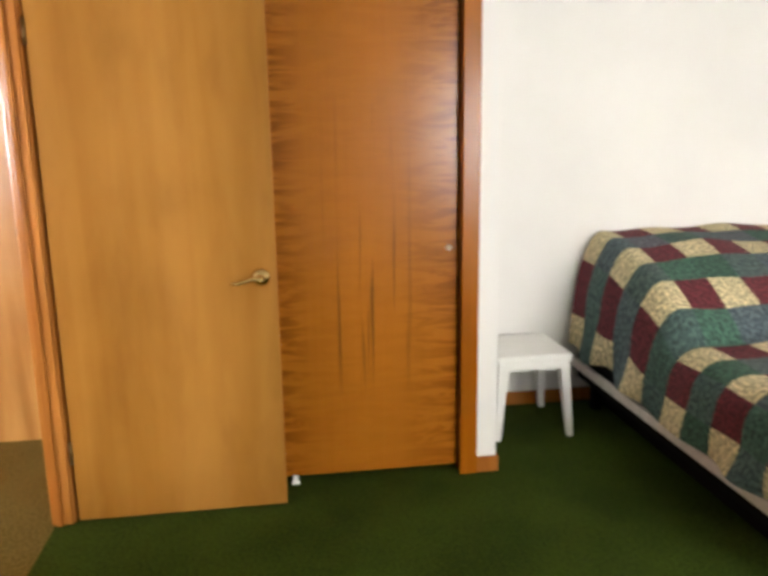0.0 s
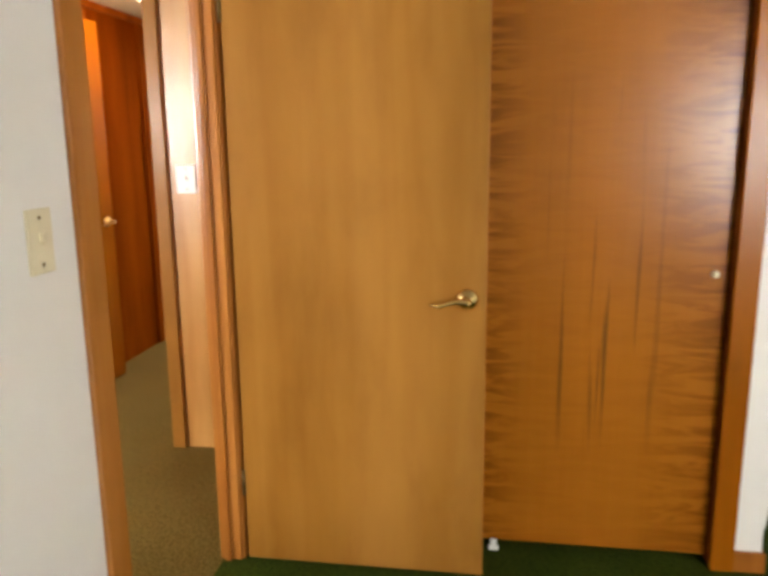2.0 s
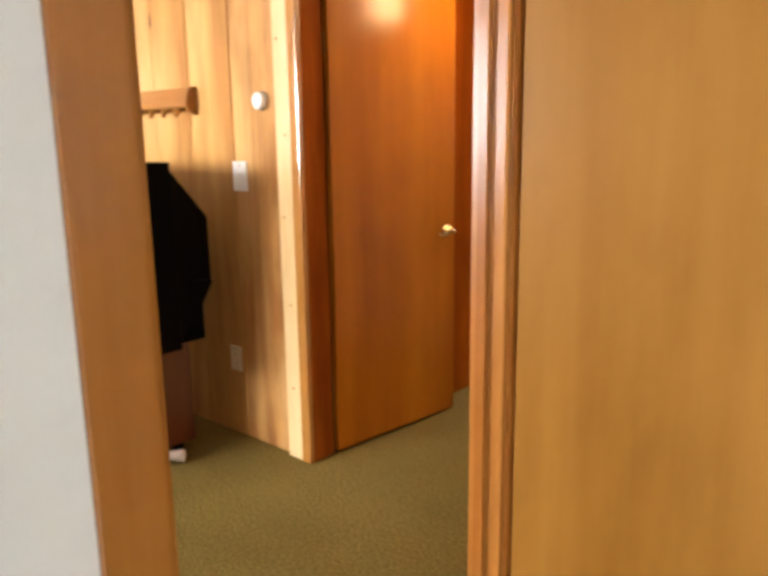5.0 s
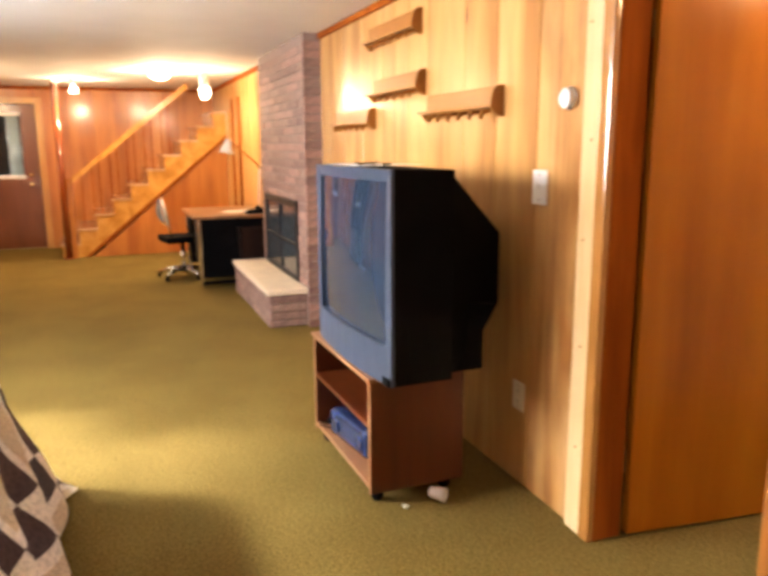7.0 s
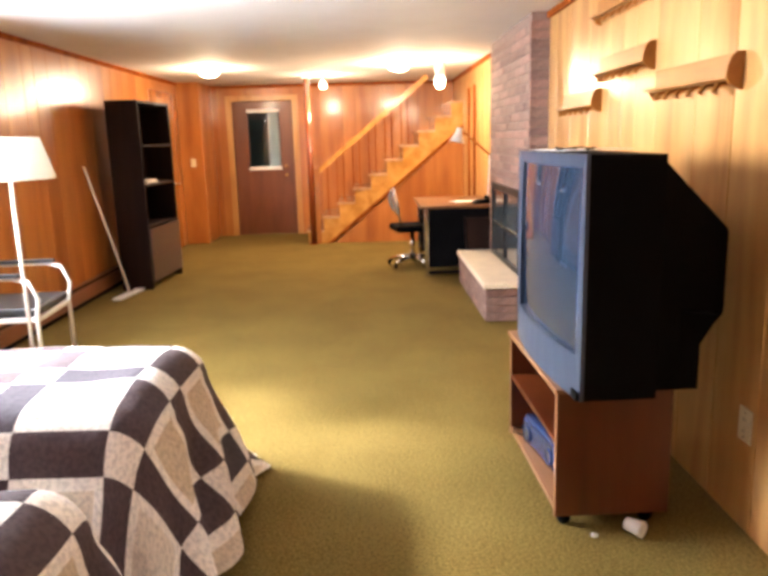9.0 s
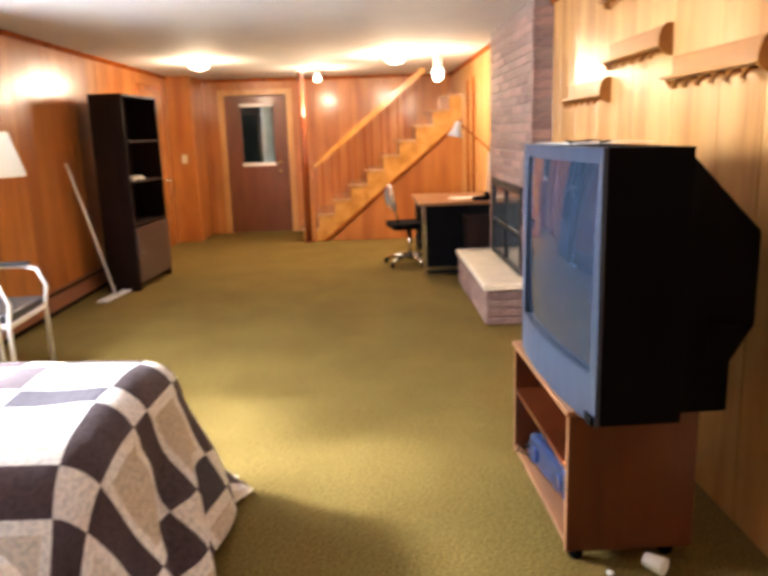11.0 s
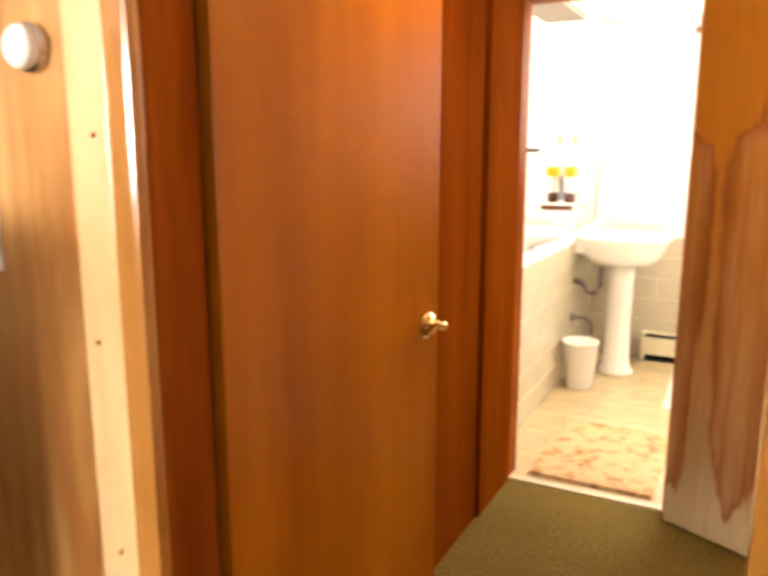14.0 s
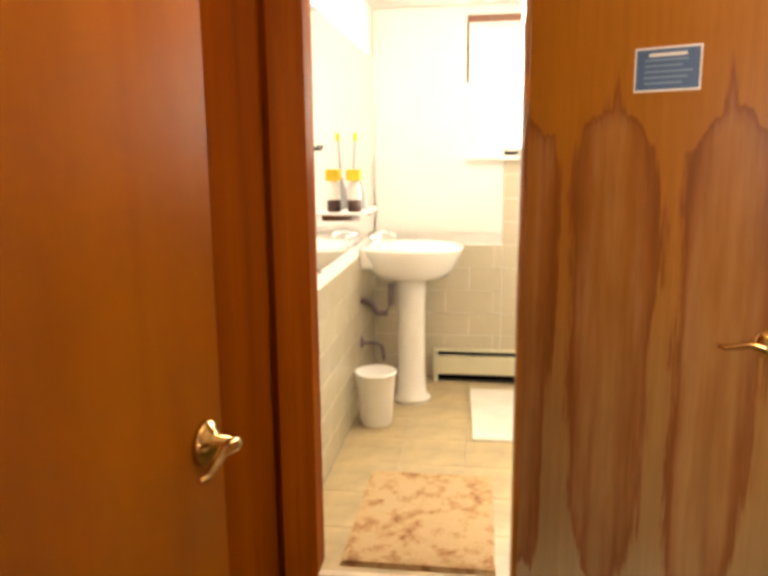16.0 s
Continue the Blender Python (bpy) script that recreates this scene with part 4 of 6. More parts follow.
# ---- bedroom things ----
st = thing("plastic_stool", "white moulded plastic stool beside the bed", "stool", pose(2.06, 0.67, 0, 0, 0, 0))
part("seat", boxm(-0.19, 0.19, -0.20, 0.20, 0.385, 0.425, 0.018, 4), WHITEP, st, "", True)
part("apron", boxm(-0.18, 0.18, -0.19, 0.19, 0.345, 0.39, 0.008, 2), WHITEP, st)
for sx in (-1, 1):
    for sy in (-1, 1):
        bm = bmesh.new()
        lo, hi = [], []
        for (dx, dy) in ((-1, -1), (1, -1), (1, 1), (-1, 1)):
            hi.append(bm.verts.new((sx * 0.155 + dx * 0.026, sy * 0.165 + dy * 0.026, 0.37)))
            lo.append(bm.verts.new((sx * 0.185 + dx * 0.015, sy * 0.20 + dy * 0.015, 0.0)))
        for i in range(4):
            bm.faces.new((lo[i], lo[(i + 1) % 4], hi[(i + 1) % 4], hi[i]))
        bm.faces.new(lo[::-1])
        bm.faces.new(hi)
        part("leg", bev(bm, 0.006, 2), WHITEP, st)


def plate(name, label, m, w=0.075, h=0.125, mat=IVORY, kind="toggle"):
    """A wall plate; local: back on y = 0, facing -y."""
    p = thing(name, label, "wall plate", m)
    part("cover", boxm(-w / 2, w / 2, -0.006, 0.0, -h / 2, h / 2, 0.003, 2), mat, p)
    if kind == "toggle":
        part("toggle", boxm(-0.005, 0.005, -0.018, -0.004, -0.004, 0.016, 0.002), mat, p)
    elif kind == "outlet":
        for z in (-0.022, 0.022):
            o = part("socket", boxm(-0.016, 0.016, -0.008, -0.004, z - 0.013, z + 0.013, 0.002), mat, p)
            for x in (-0.006, 0.006):
                part("slot", boxm(x - 0.0012, x + 0.0012, -0.0085, -0.006, z - 0.005, z + 0.005, 0.0), BLACK, o)
    for z in (-h * 0.36, h * 0.36):
        part("screw", lathe([(0, 0), (0.004, 0), (0.003, 0.002), (0, 0.0025)], 8), DARKBRASS, p, "", False, pose(0, -0.006, z, 90))
    return p


plate("light_switch", "ivory light switch plate on a white wall", pose(0.0, -0.938, 1.259, 0, 0, 90))
plate("light_switch", "white light switch plate on pine boards", pose(-1.981, NORTH, 1.289), 0.098, 0.135, WHITEP)
plate("wall_outlet", "ivory outlet plate low on pine boards", pose(-2.086, NORTH, 0.394), 0.085, 0.125, IVORY, "outlet")
plate("light_switch", "white switch plate beside the hall opening", pose(-0.508, NORTH - 0.06, 1.285), 0.09, 0.125, WHITEP)
plate("light_switch", "ivory light switch plate on orange boards", pose(BLK_X, -2.90, 1.17, 0, 0, 90), 0.075, 0.12)
th = thing("thermostat", "round white thermostat on pine boards", "thermostat", pose(-1.80, NORTH, 1.617))
part("base_ring", lathe([(0, 0), (0.043, 0), (0.042, 0.01), (0.038, 0.014), (0, 0.014)], 28), CHROME, th, "grey metal ring", False, pose(0, 0, 0, 90))
part("dial", lathe([(0, 0.010), (0.037, 0.012), (0.036, 0.030), (0.030, 0.036), (0, 0.037)], 28), WHITEP, th, "white domed dial", False, pose(0, 0, 0, 90))

# ---- coat racks ----
RACKW = wood("rack_wood", (0.27, 0.092, 0.009), (0.35, 0.135, 0.015), (0.41, 0.175, 0.026), 0.4, 0, 1.4, 0.1, 0, 0.4)


def rack(x, z, ln):
    """A pegged coat rack; right end at x, lower edge at z, along -x, out towards -y."""
    r = thing("coat_rack", "brown wooden coat rack with a row of pegs", "coat rack", pose(x, NORTH, z), "coat racks")
    part("back_board", boxm(-ln, -0.018, -0.02, 0.0, 0.035, 0.115, 0.004), RACKW, r)
    part("lower_board", boxm(-ln - 0.03, -0.02, -0.012, 0.0, 0.0, 0.022, 0.003), RACKW, r)
    part("shelf", boxm(-ln - 0.03, -0.014, -0.06, -0.004, 0.024, 0.036, 0.003), RACKW, r)
    side = [(0.0, 0.118), (-0.028, 0.116), (-0.044, 0.10), (-0.058, 0.065), (-0.062, 0.03), (-0.054, 0.012), (-0.034, -0.004), (-0.012, -0.014), (0.0, -0.014)]
    part("bracket", prism(side, "x", -0.014, 0.0), RACKW, r)
    part("bracket", prism([(0.0, 0.02), (-0.05, 0.02), (-0.03, -0.01), (0.0, -0.014)], "x", -ln, -ln + 0.016), RACKW, r)
    for k in range(6):
        px = -ln + 0.11 + k * (ln - 0.2) / 5
        part("peg", tube([(px, -0.005, 0.014), (px, -0.04, 0.01), (px, -0.06, -0.006), (px, -0.062, -0.02)], [0.007, 0.008, 0.010, 0.012], 8), RACKW, r)
    return r


rack(-2.28, 1.585, 0.75)
for x, z, ln in ((-3.08, 1.725, 0.75), (-3.84, 1.565, 0.78), (-3.13, 2.035, 0.77)):
    rack(x, z, ln)

# ---- on and in the television cart ----
NAVY = plain("navy_plastic", (0.011, 0.027, 0.085), 0.25, 0, 0.15, 8, 0, 80, 0.5)
rd = thing("portable_radio", "dark blue portable radio on the cart's lower shelf", "radio", pose(-2.52, 0.40, 0.0935, 0, 0, 8))
part("body", boxm(-0.19, 0.19, -0.10, 0.09, 0.0, 0.13, 0.045, 4), NAVY, rd, "", True)
for sx in (-0.12, 0.12):
    part("speaker", lathe([(0, 0), (0.038, 0), (0.036, 0.01), (0.022, 0.004), (0, 0.008)], 20), NAVY, rd, "round dark blue speaker", False, pose(sx, -0.098, 0.06, 90))
part("handle", tube([(-0.12, -0.02, 0.12), (-0.10, -0.03, 0.15), (0.10, -0.03, 0.15), (0.12, -0.02, 0.12)], 0.008), BLACK, rd)
cb = thing("power_cord", "black power cord trailing off the cart", "cord", pose(-2.72, 0.29, 0.095))
part("cord", tube([(0.08, 0.04, 0.006), (0.0, -0.01, 0.012), (-0.05, -0.04, 0.01), (-0.10, -0.02, 0.006), (-0.085, 0.02, 0.006)], 0.004, 8), BLACK, cb)
part("plug", boxm(-0.105, -0.07, 0.01, 0.035, 0.0, 0.02, 0.004), BLACK, cb)
pp = thing("papers", "white papers lying on the television", "papers", pose(-2.52, 0.42, 1.371, 0, 0, 12))
for k, (dx, dy, rz) in enumerate(((0, 0, 0), (-0.1, 0.02, 9), (0.12, 0.03, -6))):
    part("sheet", boxm(-0.13, 0.13, -0.09, 0.09, 0.0015 * k, 0.0015 * k + 0.0013, 0.0), WHITEP, pp, "", False, pose(dx, dy, 0, 0, 0, rz))
an = thing("antenna_wire", "thin grey wire looped on the television", "wire", pose(-2.35, 0.38, 1.374))
part("wire", tube([(0.13 * math.cos(a) + 0.02 * math.sin(3 * a), 0.06 * math.sin(a), 0.004 + 0.006 * abs(math.sin(2 * a))) for a in np.linspace(0, 5.9, 26)], 0.0025, 6), BLACK, an)
cu = thing("plastic_cup", "white plastic cup on its side behind a caster", "cup", pose(-2.05, 0.55, 0.031, 0, 90, 40))
part("wall", lathe([(0.022, -0.034), (0.030, 0.034), (0.028, 0.034), (0.020, -0.031), (0, -0.031)], 20), WHITEP, cu)
part("bottom", lathe([(0, -0.034), (0.022, -0.034), (0.020, -0.031)], 20), WHITEP, cu)
cr = thing("paper_scrap", "small crumpled white scrap on the carpet", "scrap", pose(-2.04, 0.40, 0.008))
bm = bmesh.new()
bmesh.ops.create_icosphere(bm, subdivisions=2, radius=0.014)
for v in bm.verts:
    v.co *= 0.8 + 0.5 * noise.noise(v.co * 90)
    v.co.z *= 0.5
part("scrap", bm, WHITEP, cr)

# ---- stairs ----
N, RISE, GO, SY, SX0, SX1 = 10, 0.192, 0.228, -1.29, FAR + 0.002, -9.84
stairs = thing("staircase", "open wooden staircase with a slanted handrail and thin balusters", "staircase", pose(0, 0, 0), "", "structure")
# paler than the stringer: the treads' white highlight is partly put into this colour
STEPW = wood("step_wood", (0.42, 0.22, 0.09), (0.55, 0.32, 0.15), (0.62, 0.38, 0.2), 0.2, 0, 1.0, 0.7, 0, 0.4)
STAIRP = wood("stair_pine", (0.44, 0.19, 0.028), (0.56, 0.27, 0.045), (0.64, 0.33, 0.075), 0.25, 0, 1.0, 0.4, 0, 0.4)
poly = [(SY + 0.02, 0.0)]
for k in range(N):
    poly += [(SY + 0.02 + GO * k, RISE * (k + 1) - 0.032), (SY + 0.02 + GO * (k + 1), RISE * (k + 1) - 0.032)]
end = SY + 0.02 + GO * N
poly += [(end, RISE * N - 0.28), (SY + 0.30, 0.0)]
part("stringer", prism(poly, "x", SX1 - 0.04, SX1), STAIRP, stairs, "zigzag stringer of pale pine")
part("stringer", prism([(SY + 0.30, 0.002), (end - 0.0, RISE * N - 0.28), (end, RISE * N - 0.325), (SY + 0.36, 0.002)], "x", SX1 - 0.02, SX1 + 0.006), DARKTRIM, stairs, "dark lower stringer strip")
part("panel", prism([(SY + 0.40, 0.0), (end, RISE * N - 0.34), (end, 0.0)], "x", SX1 - 0.05, SX1 - 0.012), PANEL, stairs, "orange board panel under the stairs")
for k in range(N):
    z, y = RISE * (k + 1), SY + GO * k
    part("tread", boxm(SX0, SX1 + 0.03, y - 0.012, y + GO + 0.02, z - 0.032, z, 0.008, 2), STEPW, stairs, "glossy worn pine tread, paled for its white highlight")
    part("riser", boxm(SX0, SX1 - 0.04, y + 0.02, y + 0.036, z - RISE, z - 0.032, 0.0), STAIRP, stairs)
for k in range(1, 7):
    y = SY + GO * k + 0.1
    z1 = 1.03 + (y + 1.09) * 0.812
    part("baluster", boxm(SX1 - 0.012, SX1 + 0.012, y - 0.009, y + 0.009, RISE * (k + 1), z1, 0.003, 1), DARKTRIM, stairs)
    y2 = y + GO / 2 + 0.02
    if k < 6:
        part("baluster", boxm(SX1 - 0.012, SX1 + 0.012, y2 - 0.009, y2 + 0.009, RISE * (k + 2), z1 + 0.1, 0.003, 1), DARKTRIM, stairs)
part("handrail", prism([(-1.13, 1.02), (0.42, 2.28), (0.47, 2.24), (0.47, 2.22), (-1.11, 0.95)], "x", SX1 - 0.03, SX1 + 0.03), STAIRP, stairs, "amber pine handrail")
part("newel", boxm(SX1 - 0.045, SX1 + 0.045, -1.15, -1.08, 0, 1.05, 0.006), TRIM, stairs, "varnished newel post")
POSTW = wood("post_varnish", (0.16, 0.03, 0.006), (0.22, 0.045, 0.009), (0.28, 0.065, 0.014), 0.12, 2, 1.0, 1.0, 0, 0.3)
pst = thing("support_post", "glossy red-brown round post from floor to ceiling", "post", pose(-9.78, -1.19, 0), "", "structure")
part("shaft", lathe([(0, 0.012), (0.042, 0.012), (0.042, H - 0.03), (0, H - 0.03)], 24), POSTW, pst)
part("base_plate", lathe([(0, 0), (0.075, 0), (0.075, 0.012), (0, 0.012)], 24), POSTW, pst)
part("cap_plate", lathe([(0, H - 0.03), (0.07, H - 0.03), (0.07, H - 0.002), (0, H - 0.002)], 24), WHITEP, pst, "pale cap plate")
for x in (-9.25, -8.75):
    trim("dark_strip", x - 0.06, x + 0.06, NORTH - 0.016, NORTH - 0.001, 0, 2.05, DARKTRIM, "dark casing on the pine wall")

# ---- exterior door ----
BROWN = wood("brown_door", (0.12, 0.035, 0.012), (0.16, 0.05, 0.017), (0.2, 0.066, 0.022), 0.35, 2, 0.8, 0.3, 0, 0.4)
GLASS, _, bg_ = nodes_of("window_glass", 0.0)
bg_.inputs["Base Color"].default_value = (0.9, 0.95, 0.95, 1)
bg_.inputs["Transmission Weight"].default_value, bg_.inputs["IOR"].default_value = 1.0, 1.45
fd = thing("door_outside", "brown exterior door with a window in its upper half", "door", pose(FAR - 0.06, 0, 0), "", "structure")
Y0, Y1, WY0, WY1, WZ0, WZ1 = -2.445, -1.535, -2.24, -1.72, 1.04, 1.91
for a, b, c, d in ((Y0, WY0, 0.01, 2.04), (WY1, Y1, 0.01, 2.04), (WY0, WY1, 0.01, WZ0), (WY0, WY1, WZ1, 2.04)):
    part("panel", boxm(0, 0.04, a, b, c, d, 0.0), BROWN, fd)
for a, b, c, d in ((WY0 - 0.02, WY0 + 0.02, WZ0 - 0.02, WZ1 + 0.02), (WY1 - 0.02, WY1 + 0.02, WZ0 - 0.02, WZ1 + 0.02), (WY0, WY1, WZ0 - 0.03, WZ0 + 0.02), (WY0, WY1, WZ1 - 0.03, WZ1 + 0.02)):
    part("window_frame", boxm(-0.01, 0.052, a, b, c, d, 0.003), WHITEP if c in (WZ0 - 0.03, WZ1 - 0.03) else BROWN, fd, "pale window bead")
pane = part("pane", boxm(0.018, 0.024, WY0, WY1, WZ0, WZ1, 0.0), GLASS, fd)
pane.visible_shadow = False
for z in (0.925, 1.06):
    part("door_handle", lathe([(0, 0), (0.028, 0), (0.027, 0.006), (0.012, 0.012), (0.012, 0.04), (0.026, 0.05), (0.026, 0.065), (0, 0.072)] if z < 1 else [(0, 0), (0.026, 0), (0.024, 0.014), (0, 0.016)], 20), BRASS, fd, "brass knob", False, pose(0.04, -1.66, z, 0, 90, 0))
for y0, y1, z0, z1 in ((-2.54, -2.452, 0, 2.13), (-1.53, -1.442, 0, 2.13), (-2.452, -1.53, 2.05, 2.13)):
    trim("door_casing", FAR - 0.004, FAR + 0.016, y0, y1, z0, z1, PINE, "pale wooden door casing")
CURTAIN = plain("pale_curtain", (0.62, 0.68, 0.66), 0.8, 0, 0.1)
bm = bmesh.new()
cols = [(0.012 * math.sin(i * 1.9), -0.06 + 0.16 * i / 12) for i in range(13)]
top = [bm.verts.new((x, y, 0.98)) for x, y in cols]
bot = [bm.verts.new((x * 1.3, y * 1.1, 0.0)) for x, y in cols]
for i in range(12):
    bm.faces.new((bot[i], bot[i + 1], top[i + 1], top[i])).smooth = True
bmesh.ops.solidify(bm, geom=list(bm.faces), thickness=0.003)
part("curtain", bm, CURTAIN, fd, "narrow pale curtain behind the glass", False, pose(-0.03, -1.86, 0.99))

# ---- south wall: heater, inner door, windows ----
HEATB = plain("brown_enamel", (0.22, 0.08, 0.03), 0.4, 0, 0.1)
HEATC = plain("cream_enamel", (0.66, 0.62, 0.44), 0.4, 0, 0.06)


def baseboard_heater(label, m, ln, mat):
    """Local: back on y = 0, facing -y, along +x."""
    h = thing("baseboard_heater", label, "heater", m)
    part("back_plate", boxm(0, ln, -0.012, 0.0, 0.015, 0.20, 0.002), mat, h)
    part("cover", prism([(-0.055, 0.05), (-0.063, 0.05), (-0.063, 0.165), (-0.03, 0.178), (-0.03, 0.172), (-0.055, 0.16)], "x", 0.004, ln - 0.004), mat, h)
    part("top_lip", boxm(0, ln, -0.045, 0.0, 0.192, 0.204, 0.003), mat, h)
    part("fins", boxm(0.02, ln - 0.02, -0.05, -0.014, 0.06, 0.12, 0.0), BLACK, h, "dark heating fins")
    # solid black strips stand in for shade below the cover and lip
    for z0, z1 in ((0.012, 0.049), (0.179, 0.191)):
        part("slot", boxm(0.03, ln - 0.03, -0.056, -0.014, z0, z1, 0.0), BLACK, h, "black strip painting the shade in an air gap")
    for x in (0, ln - 0.03):
        part("end_cap", boxm(x, x + 0.03, -0.066, 0.0, 0.0, 0.206, 0.003), mat, h)
    return h


baseboard_heater("long brown baseboard heater along the boards", pose(-2.9, SOUTH, 0, 0, 0, 180), 4.6, HEATB)
trim("door_casing", -9.0, -8.92, SOUTH + 0.0, SOUTH + 0.018, 0, 2.12, TRIM, "varnished casing of a closed inner door")
trim("door_casing", -9.93, -9.85, SOUTH + 0.0, SOUTH + 0.018, 0, 2.12, TRIM, "varnished casing of a closed inner door")
trim("door_casing", -9.85, -9.0, SOUTH + 0.0, SOUTH + 0.018, 2.04, 2.12, TRIM, "varnished casing of a closed inner door")
idr = thing("door_inner", "closed amber veneer door in the boards", "door", pose(-9.0, SOUTH + 0.001, 0, 0, 0, 180), "", "structure")
part("leaf", boxm(0.0, 0.85, -0.012, 0.0, 0.01, 2.04, 0.002), AMBER, idr)
part("door_handle", lathe([(0, 0), (0.03, 0), (0.028, 0.006), (0.012, 0.012), (0.012, 0.04), (0.026, 0.05), (0.026, 0.065), (0, 0.07)], 20), CHROME, idr, "bright round knob", False, pose(0.76, -0.012, 0.90, 90))


def window(label, x0, x1, y, z0, z1, inward, mat):
    w = thing("window", label, "window", pose(0, y, 0), "", "structure")
    o = 0.05 * -inward
    for a, b, c, d in ((x0, x0 + 0.05, z0, z1), (x1 - 0.05, x1, z0, z1), ((x0 + x1) / 2 - 0.025, (x0 + x1) / 2 + 0.025, z0, z1)):
        part("window_frame", boxm(a, b, o - 0.025, o + 0.025, c, d, 0.003), mat, w)
    for c in (z0, z1 - 0.05):
        part("window_frame", boxm(x0 + 0.05, x1 - 0.05, o - 0.022, o + 0.022, c, c + 0.05, 0.003), mat, w)
    part("window_sill", boxm(x0 - 0.04, x1 + 0.04, min(o, inward * 0.05), max(o, inward * 0.05), z0 - 0.03, z0 - 0.001, 0.004), mat, w)
    for a, b in ((x0 + 0.05, (x0 + x1) / 2 - 0.025), ((x0 + x1) / 2 + 0.025, x1 - 0.05)):
        p = part("pane", boxm(a, b, o - 0.003, o + 0.003, z0 + 0.05, z1 - 0.05, 0.0), GLASS, w)
        p.visible_shadow = False
    return w


window("wide wooden window over the twin beds", *WIN[:2], SOUTH, *WIN[2:], 1, TRIM)
window("white bedroom window", *BWIN[:2], BED_S, *BWIN[2:], 1, WHITEP)

# ---- bookcase, broom, lamp and armchair ----
ESP = wood("espresso_wood", (0.010, 0.004, 0.003), (0.015, 0.006, 0.004), (0.022, 0.010, 0.007), 0.6, 2, 1, 0.0, 0, 0.3)
ESP.node_tree.nodes["Principled BSDF"].inputs["Specular IOR Level"].default_value = 0.12
bc = thing("bookcase", "tall near-black bookcase with open shelves and a lower door", "bookcase", pose(-6.86, -2.60, 0, 0, 0, 180 - 4))
BW, BD, BH = 0.90, 0.32, 1.87
for x in (0, BW - 0.02):
    part("side_panel", boxm(x, x + 0.02, 0.0, BD, 0, BH, 0.002), ESP, bc)
part("back_panel", boxm(0.02, BW - 0.02, BD - 0.012, BD, 0.02, BH, 0.0), ESP, bc)
for z in (0.05, 0.62, 1.03, 1.42, BH - 0.022):
    part("shelf", boxm(0.02, BW - 0.02, 0.006, BD - 0.012, z, z + 0.022, 0.002), ESP, bc)
ESPD = plain("grey_brown_laminate", (0.075, 0.05, 0.042), 0.4, 0, 0.1)
dr = part("door", boxm(0.022, BW - 0.022, -0.016, 0.004, 0.075, 0.61, 0.003), ESPD, bc, "grey-brown lower door")
part("knob", lathe([(0, 0), (0.008, 0), (0.012, 0.016), (0, 0.02)], 12), CHROME, dr, "", False, pose(0.10, -0.016, 0.36, 90))
for x, z, rz, w in ((0.34, 1.052, 10, 0.12), (0.52, 1.052, -15, 0.1)):
    b = thing("paper_stack", "small stack of white papers on a bookcase shelf", "papers", pose(-6.86 - x, -2.60 - 0.12, z, 0, 0, 180 + rz))
    for k in range(3):
        part("sheet", boxm(-w, w, -0.07, 0.07, 0.012 * k, 0.012 * k + 0.010, 0.0), WHITEP, b, "", False, pose(0, 0.01 * k, 0, 0, 0, 4 * k))
br = thing("dust_mop", "pale flat dust mop leaning against the boards", "mop", pose(-6.64, -2.77, 0))
part("handle", tube([(0, 0, 0.03), (0.06, -0.13, 0.64), (0.12, -0.27, 1.26)], 0.012, 10), WHITEP, br, "pale round handle")
part("swivel", boxm(-0.02, 0.02, -0.025, 0.025, 0.015, 0.05, 0.005), CHROME, br)
part("head", boxm(-0.27, 0.27, -0.045, 0.045, 0.0, 0.022, 0.008, 2), WHITEP, br, "flat pale mop head", False, pose(0, 0, 0, 0, 0, 172))
SHADE, nt_, bsh = nodes_of("lamp_shade", 0.8)
bsh.inputs["Base Color"].default_value = (0.80, 0.76, 0.62, 1)
bsh.inputs["Transmission Weight"].default_value = 0.0
fl = thing("floor_lamp", "floor lamp with a cream shade, switched off", "floor lamp", pose(-3.86, -2.42, 0))
part("base", lathe([(0, 0), (0.13, 0), (0.13, 0.012), (0.04, 0.03), (0.012, 0.05), (0, 0.05)], 28), BRASS, fl)
part("pole", tube([(0, 0, 0.04), (0, 0, 1.42)], 0.011, 12), WHITEP, fl, "pale slim pole")
part("shade", lathe([(0.245, 1.265), (0.178, 1.50), (0.174, 1.50), (0.241, 1.265)], 40), SHADE, fl, "cream fabric shade")
part("bulb", lathe([(0, 1.30), (0.03, 1.33), (0.03, 1.37), (0.014, 1.42), (0, 1.42)], 16), WHITEP, fl)
ac = thing("armchair", "white metal armchair with a dark padded seat", "armchair", pose(-4.34, -2.76, 0, 0, 0, 4))
VINYL = plain("dark_vinyl", (0.03, 0.032, 0.035), 0.4, 0, 0.15, 10, 0.2, 90)
part("seat", boxm(-0.27, 0.27, -0.26, 0.27, 0.40, 0.46, 0.025, 3), VINYL, ac, "dark grey padded seat")
part("backrest", boxm(-0.25, 0.25, -0.30, -0.25, 0.55, 0.88, 0.02, 3), VINYL, ac, "dark grey padded back")
part("seat_frame", boxm(-0.28, 0.28, -0.27, 0.28, 0.37, 0.40, 0.008, 2), WHITEP, ac)
